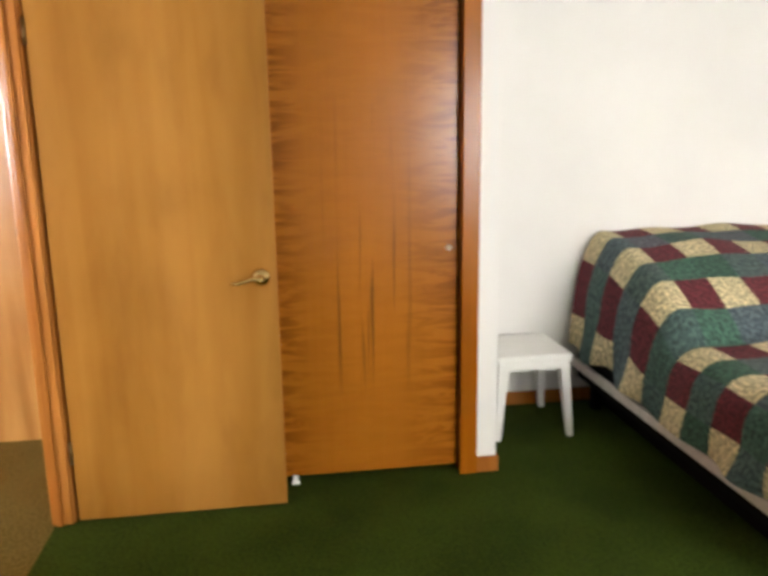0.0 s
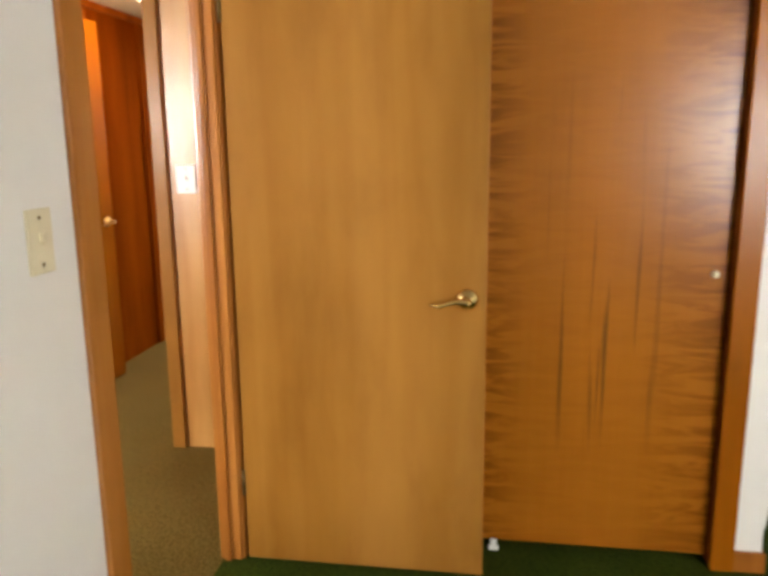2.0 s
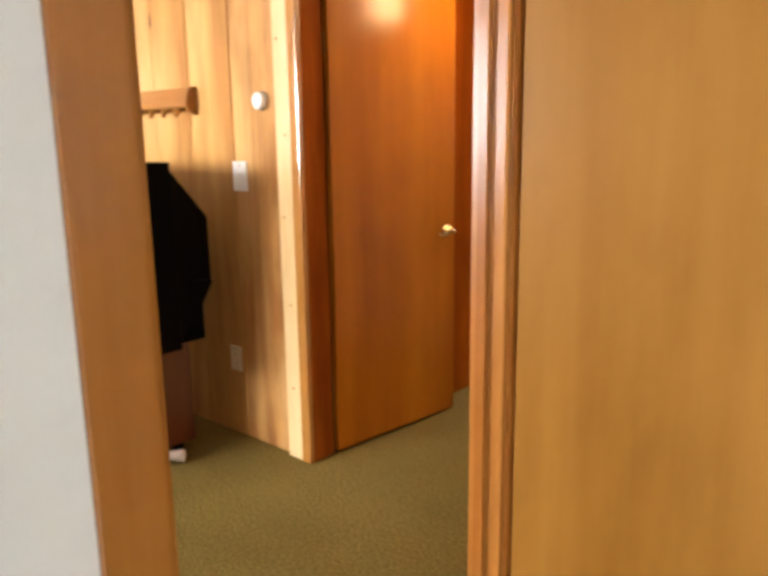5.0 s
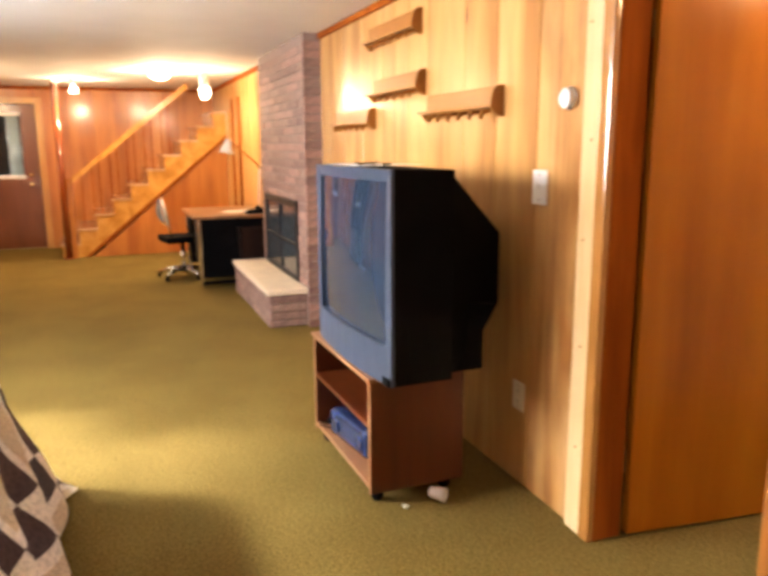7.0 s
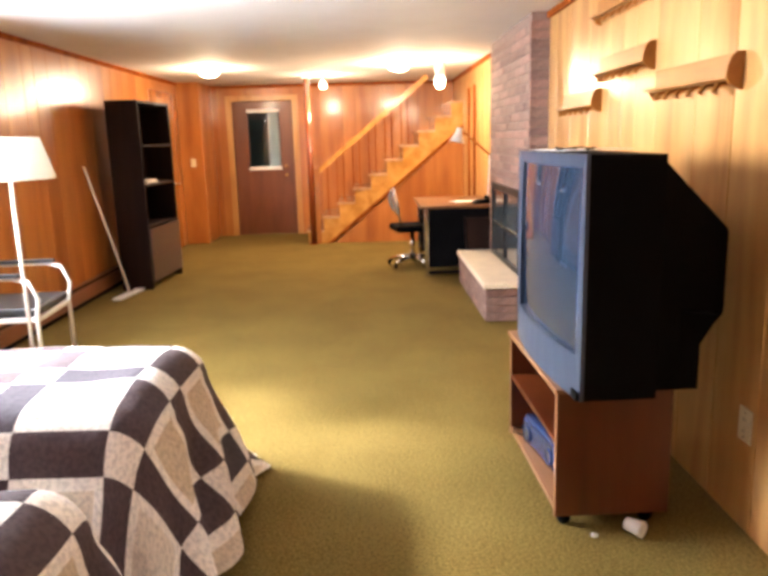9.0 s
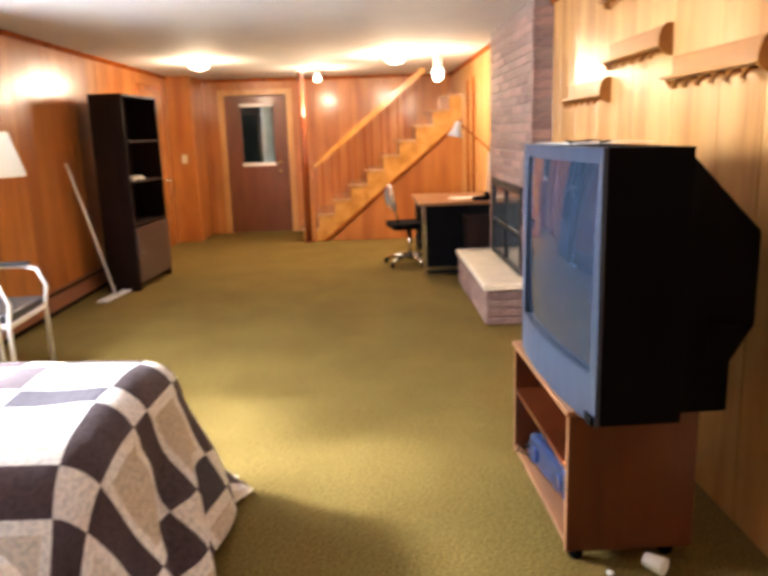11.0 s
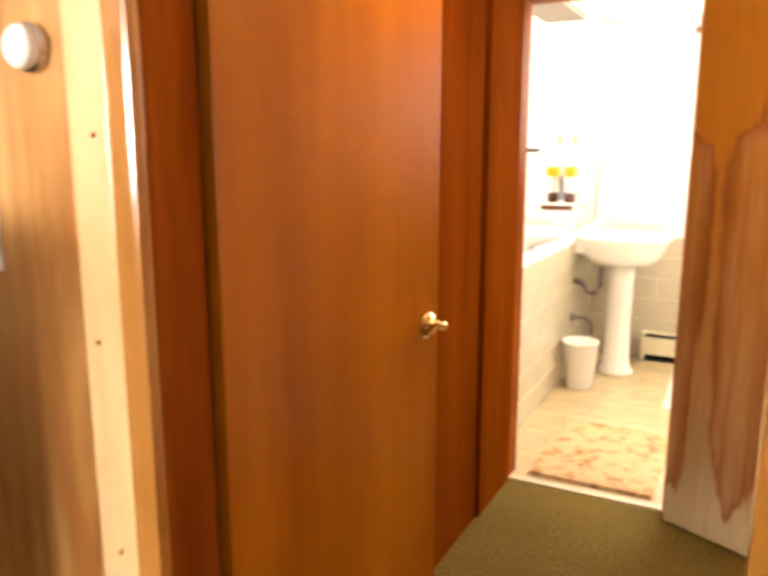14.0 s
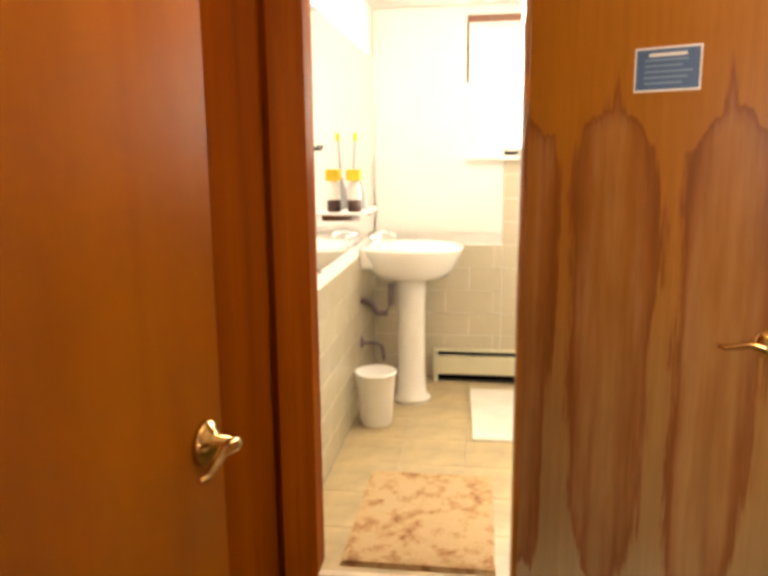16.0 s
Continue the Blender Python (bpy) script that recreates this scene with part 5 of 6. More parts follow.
for sx in (-1, 1):
    part("arm_frame", tube([(sx * 0.29, 0.27, 0.0), (sx * 0.29, 0.27, 0.40), (sx * 0.29, 0.29, 0.52), (sx * 0.29, 0.24, 0.63), (sx * 0.29, 0.15, 0.655), (sx * 0.29, -0.27, 0.655)], 0.014, 10), WHITEP, ac, "white metal arm and front leg")
    part("rear_leg", tube([(sx * 0.27, -0.32, 0.0), (sx * 0.27, -0.27, 0.45), (sx * 0.26, -0.29, 0.88)], 0.014, 10), WHITEP, ac)
    part("armrest", boxm(sx * 0.29 - 0.028, sx * 0.29 + 0.028, -0.22, 0.20, 0.66, 0.685, 0.01, 2), VINYL, ac, "black armrest pad")

# ---- desk corner ----
dk = thing("desk", "black metal desk with a brown wooden top", "desk", pose(-7.62, 0.55, 0))
DESKTOP = wood("desk_top", (0.15, 0.066, 0.026), (0.20, 0.09, 0.037), (0.25, 0.115, 0.05), 0.3, 0, 1, 0.3, 0, 0.4)
part("top", boxm(-0.60, 0.59, -0.41, 0.39, 0.715, 0.745, 0.006), DESKTOP, dk, "brown wooden top")
part("end_panel", boxm(0.53, 0.55, -0.36, 0.37, 0.10, 0.715, 0.003), BLACK, dk)
part("end_panel", boxm(-0.57, -0.55, -0.36, 0.37, 0.10, 0.715, 0.003), BLACK, dk)
part("back_panel", boxm(-0.55, 0.53, 0.35, 0.37, 0.2, 0.715, 0.003), BLACK, dk)
part("drawer_box", boxm(0.12, 0.53, -0.34, 0.35, 0.22, 0.715, 0.003), BLACK, dk)
part("drawer_box", boxm(-0.55, -0.18, -0.34, 0.35, 0.22, 0.715, 0.003), BLACK, dk)
for x0, x1 in ((0.13, 0.52), (-0.54, -0.19)):
    for z in (0.24, 0.40, 0.56):
        d = part("drawer", boxm(x0, x1, -0.358, -0.34, z, z + 0.145, 0.003), BLACK, dk)
        part("pull", boxm((x0 + x1) / 2 - 0.05, (x0 + x1) / 2 + 0.05, -0.372, -0.358, z + 0.09, z + 0.105, 0.003), CHROME, d)
for x in (-0.56, 0.54):
    for y in (-0.35, 0.36):
        part("leg", boxm(x - 0.02, x + 0.02, y - 0.02, y + 0.02, 0.0, 0.72, 0.004), CHROME if y < 0 else BLACK, dk, "bright steel leg" if y < 0 else "")
part("foot_rail", boxm(0.52, 0.56, -0.33, 0.34, 0.03, 0.06, 0.004), BLACK, dk)
wb = thing("waste_bin", "dark brown square bin beside the desk", "bin", pose(-6.96, 0.74, 0))
part("shell", prism([(-0.13, 0.0), (0.13, 0.0), (0.155, 0.62), (0.145, 0.62), (0.12, 0.012), (-0.12, 0.012), (-0.145, 0.62), (-0.155, 0.62)], "x", -0.10, 0.10), ESP, wb)
for x in (-0.1, 0.094):
    part("end", prism([(-0.13, 0.0), (0.13, 0.0), (0.155, 0.62), (-0.155, 0.62)], "x", x, x + 0.006), ESP, wb)
oc = thing("office_chair", "office chair with a bright chrome star base and grey back", "office chair", pose(-7.80, 0.09, 0, 0, 0, 100))
part("column", tube([(0, 0, 0.06), (0, 0, 0.40)], 0.025, 12), CHROME, oc)
for k in range(5):
    a = 2 * math.pi * k / 5
    lg = part("base_arm", tube([(0, 0, 0.11), (0.15 * math.cos(a), 0.15 * math.sin(a), 0.095), (0.29 * math.cos(a), 0.29 * math.sin(a), 0.06)], [0.03, 0.026, 0.02], 10), CHROME, oc)
    part("caster", lathe([(0, -0.012), (0.028, -0.012), (0.03, 0), (0.028, 0.012), (0, 0.012)], 14), BLACK, lg, "", False, pose(0.29 * math.cos(a), 0.29 * math.sin(a), 0.03, 90, 0, 30 * k))
part("seat", boxm(-0.22, 0.22, -0.22, 0.22, 0.41, 0.48, 0.03, 3), BLACK, oc, "black padded seat")
part("back_bar", tube([(-0.05, -0.12, 0.41), (-0.16, -0.14, 0.5), (-0.20, -0.15, 0.7)], 0.012), CHROME, oc)
bm = bmesh.new()
bmesh.ops.create_uvsphere(bm, u_segments=24, v_segments=14, radius=1.0)
for v in bm.verts:
    v.co = Vector((v.co.x * 0.028 - 0.05 * v.co.y * v.co.y, v.co.y * 0.17, v.co.z * 0.165))
part("backrest", bm, plain("bright_vinyl", (0.66, 0.74, 0.84), 0.12, 0.6, 0.08, 6, 0, 80, 0.6), oc, "shiny oval blue-grey back", True, pose(-0.21, -0.14, 0.75, 0, -10, 0))
dl = thing("desk_lamp", "white swing-arm desk lamp bent over the desk", "desk lamp", pose(-7.35, 0.88, 0.745))
part("base", lathe([(0, 0), (0.085, 0), (0.085, 0.02), (0.02, 0.03), (0.012, 0.05), (0, 0.05)], 24), WHITEP, dl)
part("lower_arm", tube([(0, 0, 0.04), (0.02, 0.02, 0.5)], 0.009, 8), WHITEP, dl)
part("upper_arm", tube([(0.02, 0.02, 0.49), (0.0, -0.27, 0.75)], 0.009, 8), TRIM, dl)
part("head", lathe([(0.03, 0.08), (0.036, 0.03), (0.085, -0.07), (0.081, -0.07), (0.032, 0.028), (0.026, 0.078)], 24), WHITEP, dl, "white bell shade", False, pose(0, -0.31, 0.70, -12))
part("knuckle", lathe([(0, 0), (0.016, 0), (0.016, 0.03), (0, 0.03)], 12), CHROME, dl, "", False, pose(0.0, 0.02, 0.48, 0, 90, 0))
dp = thing("desk_papers", "loose white papers on the desk", "papers", pose(-7.55, 0.72, 0.745, 0, 0, 8))
for k in range(3):
    part("sheet", boxm(-0.11, 0.11, -0.15, 0.15, 0.002 * k, 0.002 * k + 0.0018, 0.0), WHITEP, dp, "", False, pose(0.05 * k, -0.04 * k, 0, 0, 0, 9 * k))
ph = thing("telephone", "black telephone standing on the desk", "telephone", pose(-7.22, 0.80, 0.745))
part("body", prism([(-0.09, 0.0), (0.09, 0.0), (0.09, 0.05), (-0.06, 0.03), (-0.09, 0.02)], "x", -0.08, 0.08), BLACK, ph)
part("receiver", tube([(-0.08, 0.05, 0.055), (-0.06, 0.05, 0.07), (0.06, 0.05, 0.07), (0.08, 0.05, 0.055)], [0.018, 0.012, 0.012, 0.018], 10), BLACK, ph)

# ---- ceiling lamps ----
def glow(name, col, strength):
    m, nt, b = nodes_of(name, 0.4)
    b.inputs["Base Color"].default_value = (0.9, 0.88, 0.82, 1)
    b.inputs["Emission Color"].default_value, b.inputs["Emission Strength"].default_value = (*col, 1), strength
    return m


LIT = glow("lit_glass", (1.0, 0.82, 0.58), 5.0)
for x, y in ((-8.4, -2.2), (-8.3, 0.0), (-1.0, 1.75), (-0.95, 4.2)):
    c = thing("ceiling_light", "lit flush ceiling lamp with a white glass dome", "ceiling lamp", pose(x, y, H), "ceiling lamps")
    part("canopy", lathe([(0, 0.0), (0.13, 0.0), (0.135, -0.02), (0.11, -0.03), (0, -0.03)], 28), WHITEP, c)
    part("dome", lathe([(0.115, -0.028), (0.11, -0.06), (0.08, -0.085), (0.04, -0.097), (0, -0.10)], 28), LIT, c, "lit white glass dome")
gl = thing("globe_bulb", "lit bare bulb in a ceiling socket near the stairs", "ceiling lamp", pose(-9.65, -0.96, H))
part("socket", lathe([(0, 0), (0.05, 0), (0.045, -0.02), (0.024, -0.03), (0.022, -0.07), (0, -0.07)], 18), WHITEP, gl)
part("bulb", lathe([(0.016, -0.068), (0.02, -0.085), (0.045, -0.115), (0.05, -0.135), (0.04, -0.165), (0, -0.18)], 18), LIT, gl, "lit bulb")
hl = thing("spot_fixture", "lit white cylinder lamp hung from the ceiling", "ceiling lamp", pose(-7.93, 0.44, H))
part("stem", tube([(0, 0, 0), (0, 0, -0.06)], 0.012, 10), WHITEP, hl)
part("can", lathe([(0, -0.05), (0.05, -0.05), (0.052, -0.2), (0.05, -0.2)], 22), WHITEP, hl)
part("bulb", lathe([(0.048, -0.19), (0.06, -0.24), (0.055, -0.29), (0.03, -0.32), (0, -0.33)], 22), LIT, hl, "lit reflector bulb")

# ---- bathroom shell ----
TILEW = plain("glazed_wall_tile", (0.54, 0.48, 0.36), 0.2, 0, 0.05, 5, 0, 80, 0.4)
TILEF = plain("beige_floor_tile", (0.49, 0.385, 0.22), 0.35, 0, 0.16, 9, 0.1, 60)
GROUT = plain("grout", (0.48, 0.43, 0.34), 0.9, 0, 0.1)
PORC = plain("white_porcelain", (0.84, 0.82, 0.78), 0.12, 0, 0.02, 4, 0, 80, 0.6)
bm = bmesh.new()
box(bm, BATH_L - 0.1, BATH_R + 0.1, BATH_Y + 0.02, BATH_BACK + 0.1, -0.12, -0.004)
floor_bath = setting("floor_bathroom", bm, GROUT, "beige ceramic tile bathroom floor", "floor")
bm = bmesh.new()
solid_wall(bm, "y", BATH_Y + 0.1, BATH_BACK + T, BATH_L - T, BATH_L - 0.006, H)
wall_bl = setting("wall_bath_west", bm, WHITE, "white bathroom wall tiled below", "wall")
bm = bmesh.new()
solid_wall(bm, "x", BATH_L, BATH_R, BATH_BACK + 0.006, BATH_BACK + T, H, [TWIN])
wall_bb = setting("wall_bath_back", bm, WHITE, "white bathroom window wall tiled below", "wall")
bm = bmesh.new()
solid_wall(bm, "y", BATH_Y + 0.1, BATH_BACK + T, BATH_R, BATH_R + T, H)
setting("wall_bath_east", bm, WHITE, "white plain bathroom wall", "wall")
bm = bmesh.new()
solid_wall(bm, "x", BATH_L, BDOOR[0], BATH_Y + 0.1, BATH_Y + 0.112, H)
solid_wall(bm, "x", BDOOR[1], BATH_R, BATH_Y + 0.1, BATH_Y + 0.112, H)
setting("wall_bath_inner", bm, WHITE, "white inner face beside the bathroom door", "wall")
trim("threshold", BDOOR[0], BDOOR[1], BATH_Y - 0.004, BATH_Y + 0.03, -0.002, 0.006, CREAM, "pale stone door sill", 0.002)
window("bright bathroom window in a white frame", *TWIN[:2], BATH_BACK, *TWIN[2:], -1, WHITEP)
trim("window_head", TWIN[0] - 0.03, TWIN[1] + 0.03, BATH_BACK - 0.03, BATH_BACK + 0.0, TWIN[3] - 0.01, TWIN[3] + 0.03, BROWN, "brown wooden window head")
trim("window_side", TWIN[0] - 0.03, TWIN[0] - 0.02, BATH_BACK - 0.006, BATH_BACK + 0.004, 1.85, TWIN[3] - 0.01, ESP, "brown strip beside the window")

# ---- bathroom things ----
sk = thing("pedestal_sink", "white porcelain pedestal sink against the tiles", "sink", pose(-1.425, 4.86, -0.0))


def oval(rings, n=36, flat=None):
    """Lofted oval rings (rx, ry, z, shift in x); the side towards -x may be cut flat at flat."""
    bm = bmesh.new()
    rs = []
    for rx, ry, z, dx in rings:
        r = []
        for i in range(n):
            a = 2 * math.pi * i / n
            x = dx + rx * math.cos(a)
            r.append(bm.verts.new((max(x, flat) if flat is not None else x, ry * math.sin(a), z)))
        rs.append(r)
    for a, b in zip(rs, rs[1:]):
        for i in range(n):
            bm.faces.new((a[i], a[(i + 1) % n], b[(i + 1) % n], b[i])).smooth = True
    bm.faces.new(rs[0][::-1])
    bm.faces.new(rs[-1])
    bmesh.ops.recalc_face_normals(bm, faces=bm.faces)
    return bm


part("basin", oval([(0.15, 0.14, 0.735, 0), (0.205, 0.19, 0.745, 0), (0.25, 0.235, 0.79, 0), (0.282, 0.262, 0.865, 0), (0.30, 0.275, 0.905, 0), (0.298, 0.273, 0.918, 0),
                    (0.275, 0.25, 0.92, 0.005), (0.22, 0.20, 0.86, 0.03), (0.12, 0.12, 0.80, 0.04)], 40, -0.275), PORC, sk, "oval white basin")
part("ledge", boxm(-0.275, -0.16, -0.16, 0.16, 0.80, 0.922, 0.03, 3), PORC, sk)
part("pedestal", oval([(0.115, 0.10, 0.0, 0), (0.115, 0.10, 0.03, 0), (0.09, 0.08, 0.055, 0), (0.08, 0.072, 0.2, 0), (0.082, 0.075, 0.60, 0), (0.09, 0.085, 0.74, 0)], 28), PORC, sk, "tapered white pedestal")
fc = part("faucet", tube([(-0.2, 0, 0.92), (-0.2, 0, 0.985), (-0.16, 0, 1.0), (-0.10, 0, 0.985), (-0.085, 0, 0.965)], [0.02, 0.014, 0.012, 0.011, 0.011], 12), CHROME, sk, "chrome faucet")
for sy in (-0.09, 0.09):
    part("tap", lathe([(0, 0.92), (0.024, 0.92), (0.02, 0.95), (0.026, 0.965), (0.02, 0.985), (0, 0.987)], 14, -0.2, sy), CHROME, sk)
# chrome with the shade under the sink put into its colour
PIPE = plain("shaded_chrome", (0.20, 0.15, 0.17), 0.3, 1.0, 0.15)
pt = thing("sink_pipes", "chrome trap and supply pipes, darkened for the shade under the sink", "pipes", pose(-1.695, 4.86, 0))
part("trap", tube([(0.17, -0.12, 0.72), (0.17, -0.12, 0.60), (0.14, -0.12, 0.55), (0.09, -0.12, 0.55), (0.06, -0.12, 0.60), (0.0, -0.12, 0.62)], 0.02, 12), PIPE, pt)
part("supply", tube([(0.0, -0.14, 0.38), (0.09, -0.14, 0.38), (0.12, -0.14, 0.36), (0.13, -0.14, 0.28)], 0.011, 10), PIPE, pt)
part("valve", lathe([(0, 0), (0.03, 0), (0.03, 0.012), (0.014, 0.016), (0.014, 0.05), (0, 0.05)], 14), PIPE, pt, "", False, pose(0, -0.14, 0.38, 0, 90, 0))
bn = thing("wastebasket", "white plastic wastebasket beside the pedestal", "wastebasket", pose(-1.575, 4.46, 0))
part("shell", oval([(0.075, 0.075, 0.0, 0), (0.085, 0.085, 0.02, 0), (0.105, 0.11, 0.28, 0), (0.112, 0.117, 0.285, 0), (0.112, 0.117, 0.295, 0), (0.104, 0.108, 0.295, 0), (0.08, 0.08, 0.02, 0)], 28), WHITEP, bn)
baseboard_heater("cream baseboard heater under the bathroom tiles", pose(-1.32, BATH_BACK - 0.008, 0), 1.6, HEATC)
RUGM, nt_r, b_r = nodes_of("rug_pile", 0.95)
nr1, nr2 = add(nt_r, "TexNoise", Scale=13.0, Detail=5.0, Roughness=0.7), add(nt_r, "TexNoise", Scale=150.0, Detail=2.0)
for n_ in (nr1, nr2):
    nt_r.links.new(mapped(nt_r, (1, 1, 1)), n_.inputs["Vector"])
nt_r.links.new(ramp(nt_r, nr1.outputs[0], [(0.34, (0.30, 0.14, 0.05)), (0.43, (0.50, 0.30, 0.14)), (0.52, (0.60, 0.43, 0.24))]), b_r.inputs["Base Color"])
bump(nt_r, b_r, nr2.outputs[0], 0.8, 0.008)
rg = thing("bath_rug", "peach and brown mottled bath rug", "rug", pose(-1.235, 3.47, 0))
part("face", boxm(-0.265, 0.265, -0.37, 0.37, 0.0, 0.016, 0.006, 2), RUGM, rg)
part("border", boxm(-0.272, 0.272, -0.377, 0.377, 0.0, 0.006, 0.002), RUGM, rg)
mt = thing("bath_mat", "white cotton bath mat on the tiles", "mat", pose(-0.74, 4.68, 0, 0, 0, 2))
part("cloth", boxm(-0.33, 0.33, -0.40, 0.40, 0.0, 0.012, 0.005, 2), plain("white_cotton", (0.78, 0.75, 0.68), 0.95, 0, 0.05, 8, 0.6, 120), mt)
part("hem", boxm(-0.30, 0.30, -0.37, -0.34, 0.01, 0.015, 0.002), WHITEP, mt)
MIRROR = plain("silvered_glass", (0.9, 0.9, 0.9), 0.02, 1.0, 0.0)
mr = thing("wall_mirror", "frameless mirror above the sink", "mirror", pose(BATH_L, 4.4, 0.95))
part("glass", boxm(-0.004, 0.006, -0.82, 0.86, 0.0, 1.05, 0.0), MIRROR, mr)
for y in (-0.7, 0.7):
    part("clip", boxm(-0.002, 0.012, y - 0.015, y + 0.015, -0.012, 0.012, 0.002), CHROME, mr)
hk = thing("towel_hook", "dark metal towel hook on the mirror wall", "hook", pose(BATH_L + 0.007, 3.60, 1.45))
part("plate", boxm(0, 0.006, -0.05, 0.05, -0.012, 0.012, 0.003), IRON, hk)
for y in (-0.03, 0.04):
    part("prong", tube([(0.004, y, 0), (0.03, y, -0.004), (0.04, y, 0.012)], 0.006, 8), IRON, hk)
sh = thing("glass_shelf", "small glass shelf above the sink", "shelf", pose(BATH_L + 0.007, 4.36, 1.145))
part("board", boxm(0.0, 0.12, -0.22, 0.22, 0.0, 0.008, 0.002), WHITEP, sh)
for y in (-0.18, 0.18):
    part("bracket", boxm(0.0, 0.09, y - 0.006, y + 0.006, -0.03, 0.0, 0.002), CHROME, sh)
YEL, DKB, GRYP = plain("yellow_plastic", (0.85, 0.60, 0.04), 0.4), plain("dark_liquid", (0.06, 0.02, 0.015), 0.3), plain("grey_plastic", (0.35, 0.36, 0.38), 0.4)
bt = thing("soap_bottle", "tall bottle with dark soap and a yellow cap on the shelf", "bottle", pose(-1.643, 4.275, 1.153))
part("body", lathe([(0, 0), (0.032, 0), (0.034, 0.01), (0.034, 0.06), (0, 0.06)], 20), DKB, bt, "dark lower half")
part("upper", lathe([(0.034, 0.06), (0.032, 0.11), (0.022, 0.15), (0, 0.15)], 20), WHITEP, bt)
part("cap", boxm(-0.035, 0.035, -0.035, 0.035, 0.15, 0.205, 0.008), YEL, bt, "yellow cap")
tb = thing("toothbrush", "upright toothbrush standing behind the bottle", "toothbrush", pose(-1.66, 4.36, 1.153))
part("stick", tube([(0, 0, 0), (0.0, 0.0, 0.20), (0.01, 0.0, 0.38)], 0.006, 8), GRYP, tb)
part("brush", boxm(0.0, 0.02, -0.008, 0.008, 0.34, 0.38, 0.002), YEL, tb)
so = thing("lotion_bottle", "grey lotion bottle on the shelf", "bottle", pose(-1.645, 4.46, 1.153))
part("body", lathe([(0, 0), (0.03, 0), (0.033, 0.02), (0.026, 0.10), (0.012, 0.13), (0.012, 0.16), (0, 0.16)], 20), GRYP, so)
part("panel", boxm(-0.385, 0.385, -0.006, 0.0, 0.0, 0.46, 0.002), WHITE, wall_bb, "plain white panel above the tiles", False, pose(-1.30, BATH_BACK - 0.002, 0.945))
vc = thing("wall_cabinet", "taupe cabinet high on the bathroom wall", "cabinet", pose(BATH_L, 3.52, 2.075))
part("body", boxm(0.006, 0.20, -0.30, 0.31, 0.0, 0.21, 0.004), plain("taupe_paint", (0.22, 0.16, 0.11), 0.5), vc)
part("door", boxm(0.20, 0.216, -0.29, 0.30, 0.01, 0.20, 0.003), plain("taupe_paint", (0.22, 0.16, 0.11), 0.5), vc)
sb = thing("soap_dish", "small dark soap dish on the window sill", "soap dish", pose(-0.86, BATH_BACK - 0.02, TWIN[2]))
part("dish", lathe([(0, 0), (0.03, 0), (0.045, 0.02), (0.04, 0.02), (0.026, 0.006), (0, 0.006)], 18), IRON, sb)

# blue notice on the bathroom door, unreadable print
NAVYP, PAPER = plain("blue_print", (0.035, 0.10, 0.24), 0.5), plain("paper_white", (0.78, 0.8, 0.82), 0.5)
nc = thing("door_notice", "blue notice with a white border taped to the door", "notice", pose(-0.904, 2.925, 0, 0, 0, -26) @ pose(0.365, -0.0015, 1.625))
part("sheet", boxm(-0.08, 0.08, -0.001, 0.001, -0.054, 0.054, 0.0), PAPER, nc, "white paper border")
part("field", boxm(-0.076, 0.076, -0.002, -0.001, -0.049, 0.049, 0.0), NAVYP, nc, "blue printed field")
for k in range(6):
    part("line", boxm(-0.055 if k else -0.045, 0.06 - 0.012 * (k % 3) if k else 0.045, -0.0026, -0.002, 0.034 - 0.014 * k - (0.003 if k == 0 else 0), 0.039 - 0.014 * k, 0.0),
         PAPER if k == 0 else plain("pale_blue_print", (0.14, 0.24, 0.4), 0.5), nc)

# ---- outside ----
GRASS = plain("lawn", (0.06, 0.10, 0.03), 0.95, 0, 0.3, 3, 0.5, 40)
bm = bmesh.new()
box(bm, -400, 400, -400, 400, -0.5, -0.2)
setting("ground", bm, GRASS, "green lawn round the house", "ground")
HEDGE = plain("dark_hedge", (0.012, 0.022, 0.014), 0.95, 0, 0.4, 4, 0.8, 20)
bm = boxm(-13.6, -13.0, -5.2, 1.2, -0.2, 2.6, 0.1, 2)
for v in bm.verts:
    v.co += Vector((noise.noise(v.co * 2), noise.noise(v.co * 2.3), noise.noise(v.co * 1.7))) * 0.15
hg = tagged(new("hedge", mesh_of(bm, HEDGE)), "dark clipped hedge outside the door", "hedge", "", "stuff")

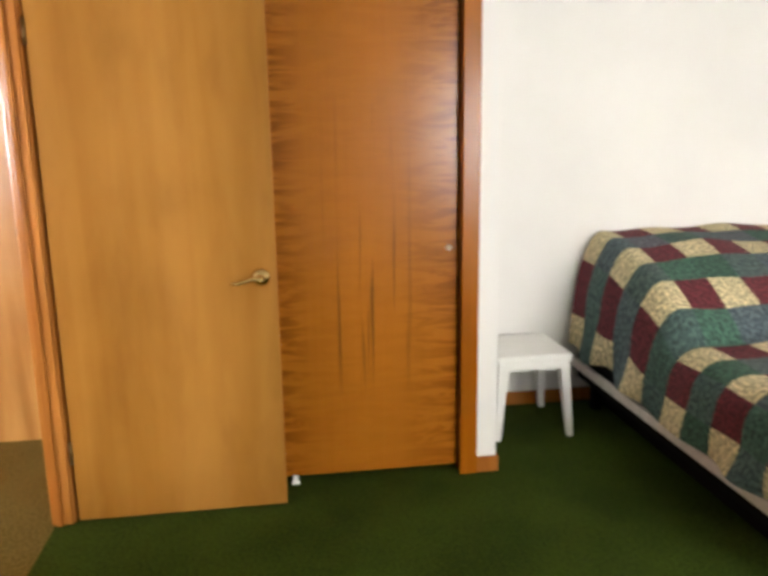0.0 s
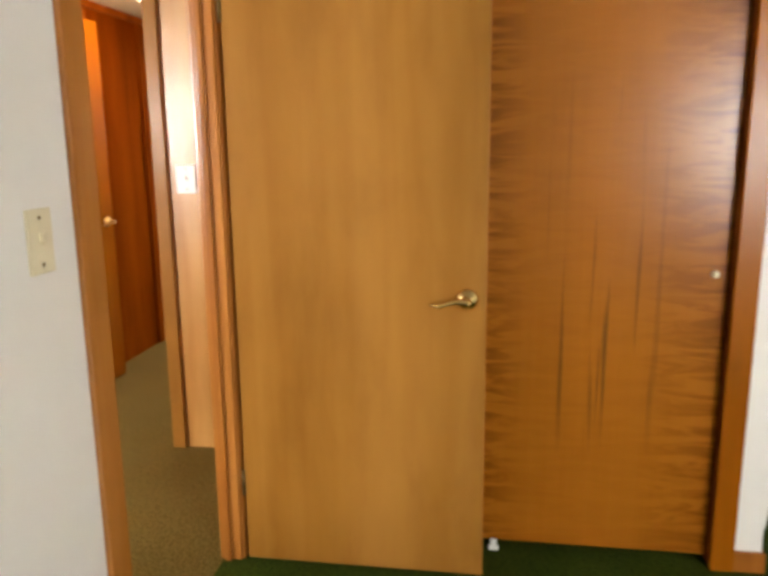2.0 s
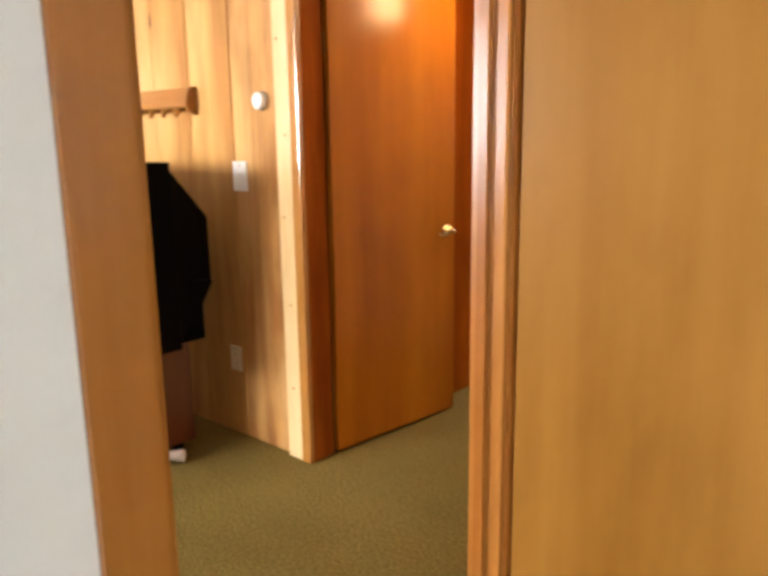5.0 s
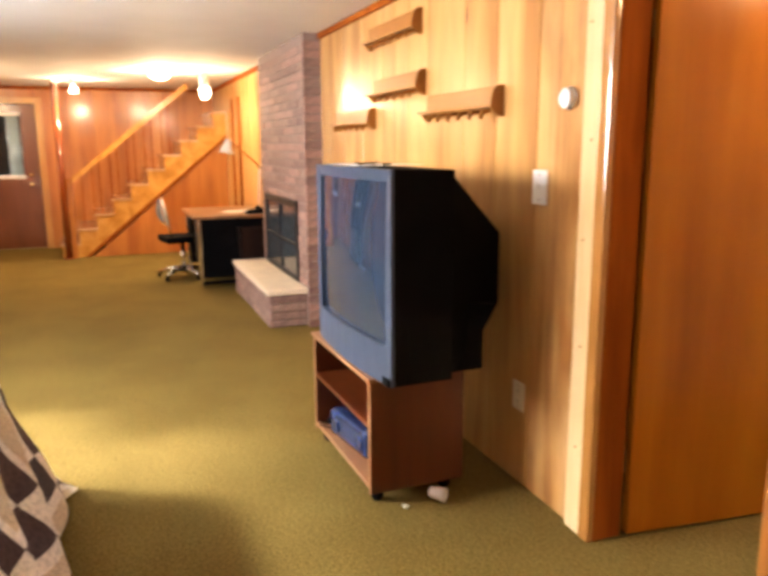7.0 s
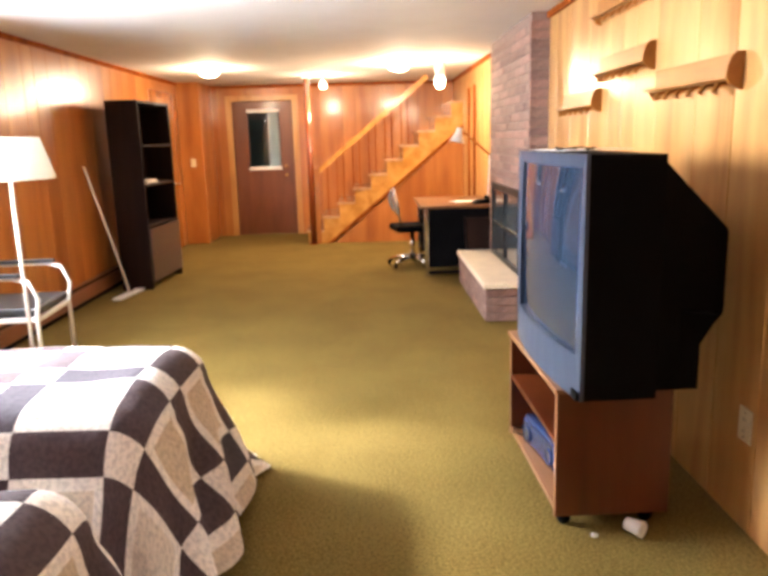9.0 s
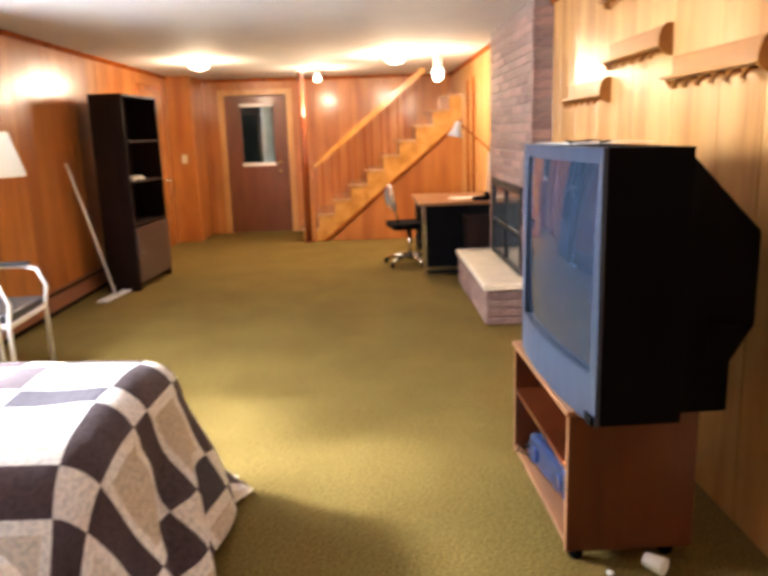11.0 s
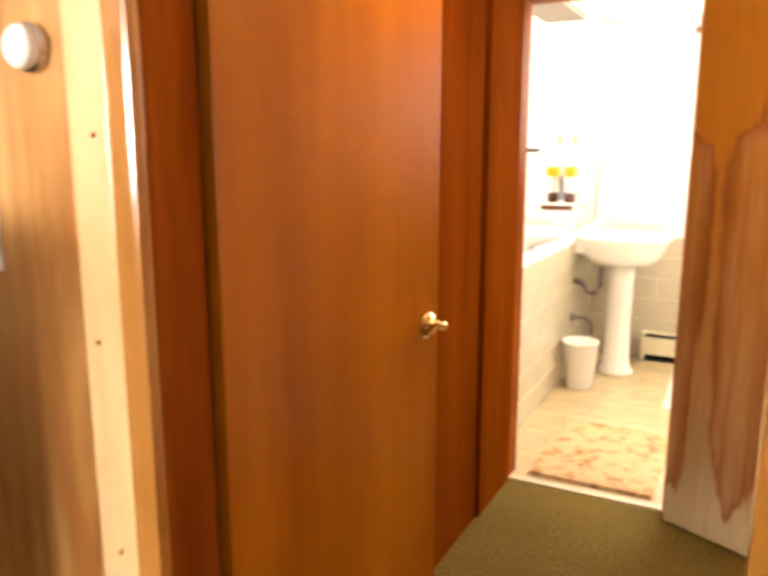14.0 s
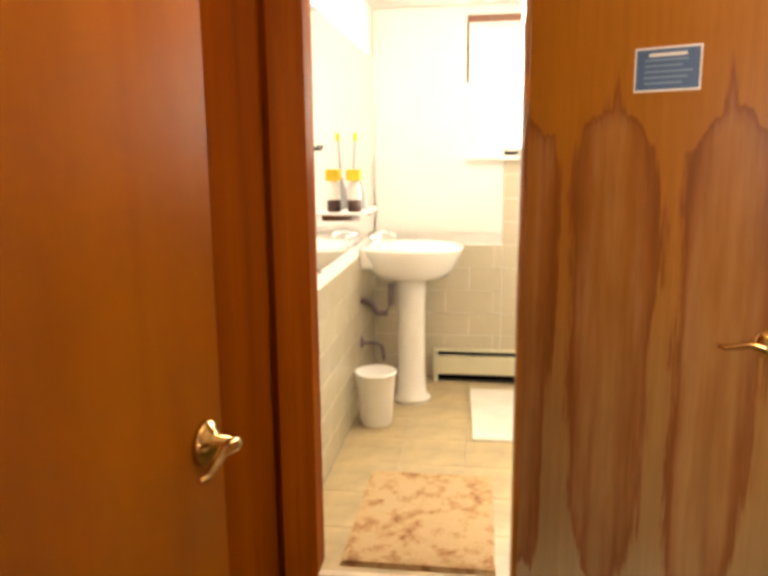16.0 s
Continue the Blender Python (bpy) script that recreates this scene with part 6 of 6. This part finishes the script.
# ---- pieces of walls and floors ----
brick_face(chim, CH0, CH1, CHF - 0.004, 0.315, H - 0.02, [FIRE], 0.33, 0.056, 0.012, 4)
brick_face(hearth, CH0 + 0.0, CH1 - 0.08, 0.505, 0.0, 0.268, (), 0.30, 0.056, 0.0105, 6)
rng = random.Random(8)
for r in range(33):
    z = 0.028 + r * 0.068
    if z < H - 0.04:
        part("brick", brick_mesh(0.14, 0.056, 0.03, rng.randrange(4)), None, chim, "", False, pose(CH1 - 0.008, (CHF + NORTH) / 2 - 0.005, z, 0, 0, 90))
for r in range(4):
    for k in range(1):
        part("brick", brick_mesh(0.30, 0.056, 0.03, rng.randrange(4)), None, hearth, "", False, pose(CH1 - 0.085, 0.665, 0.033 + r * 0.0665, 0, 0, 90))
TM = {}


def tile(parent, key, size, m, mat):
    if (key, size) not in TM:
        w, h, d = size
        TM[(key, size)] = mesh_of(boxm(0.0015, w - 0.0015, -d, 0, 0.0015, h - 0.0015, 0.002, 1), mat)
    part("tile", TM[(key, size)], mat, parent, "", False, m)


def tile_wall(parent, a0, a1, z1, place, w=0.30, h=0.145):
    rows = round(z1 / h)
    for r in range(rows):
        at = a0 - (w / 2 if r % 2 else 0)
        while at < a1 - 0.01:
            u, v = max(at, a0), min(at + w, a1)
            if v - u > 0.02:
                tile(parent, "wall", (round(v - u, 3), h, 0.008), place(u, v, r * h), TILEW)
            at += w


tile_wall(wall_bl, BATH_Y + 0.112, BATH_BACK - 0.002, 0.93, lambda u, v, z: pose(BATH_L - 0.008, u, z, 0, 0, 90))
tile_wall(wall_bb, BATH_L, -0.90, 0.93, lambda u, v, z: pose(u, BATH_BACK + 0.008, z))
tile_wall(wall_bb, -0.90, BATH_R, 1.40, lambda u, v, z: pose(u, BATH_BACK + 0.008, z))
fx, fy = BATH_L, BATH_Y + 0.03
while fy < BATH_BACK - 0.01:
    x = fx
    d = round(min(0.305, BATH_BACK - fy), 3)
    while x < BATH_R - 0.01:
        w = round(min(0.305, BATH_R - x), 3)
        tile(floor_bath, "floor", (w, d, 0.006), pose(x, fy, -0.006, -90), TILEF)
        x += 0.305
    fy += 0.305
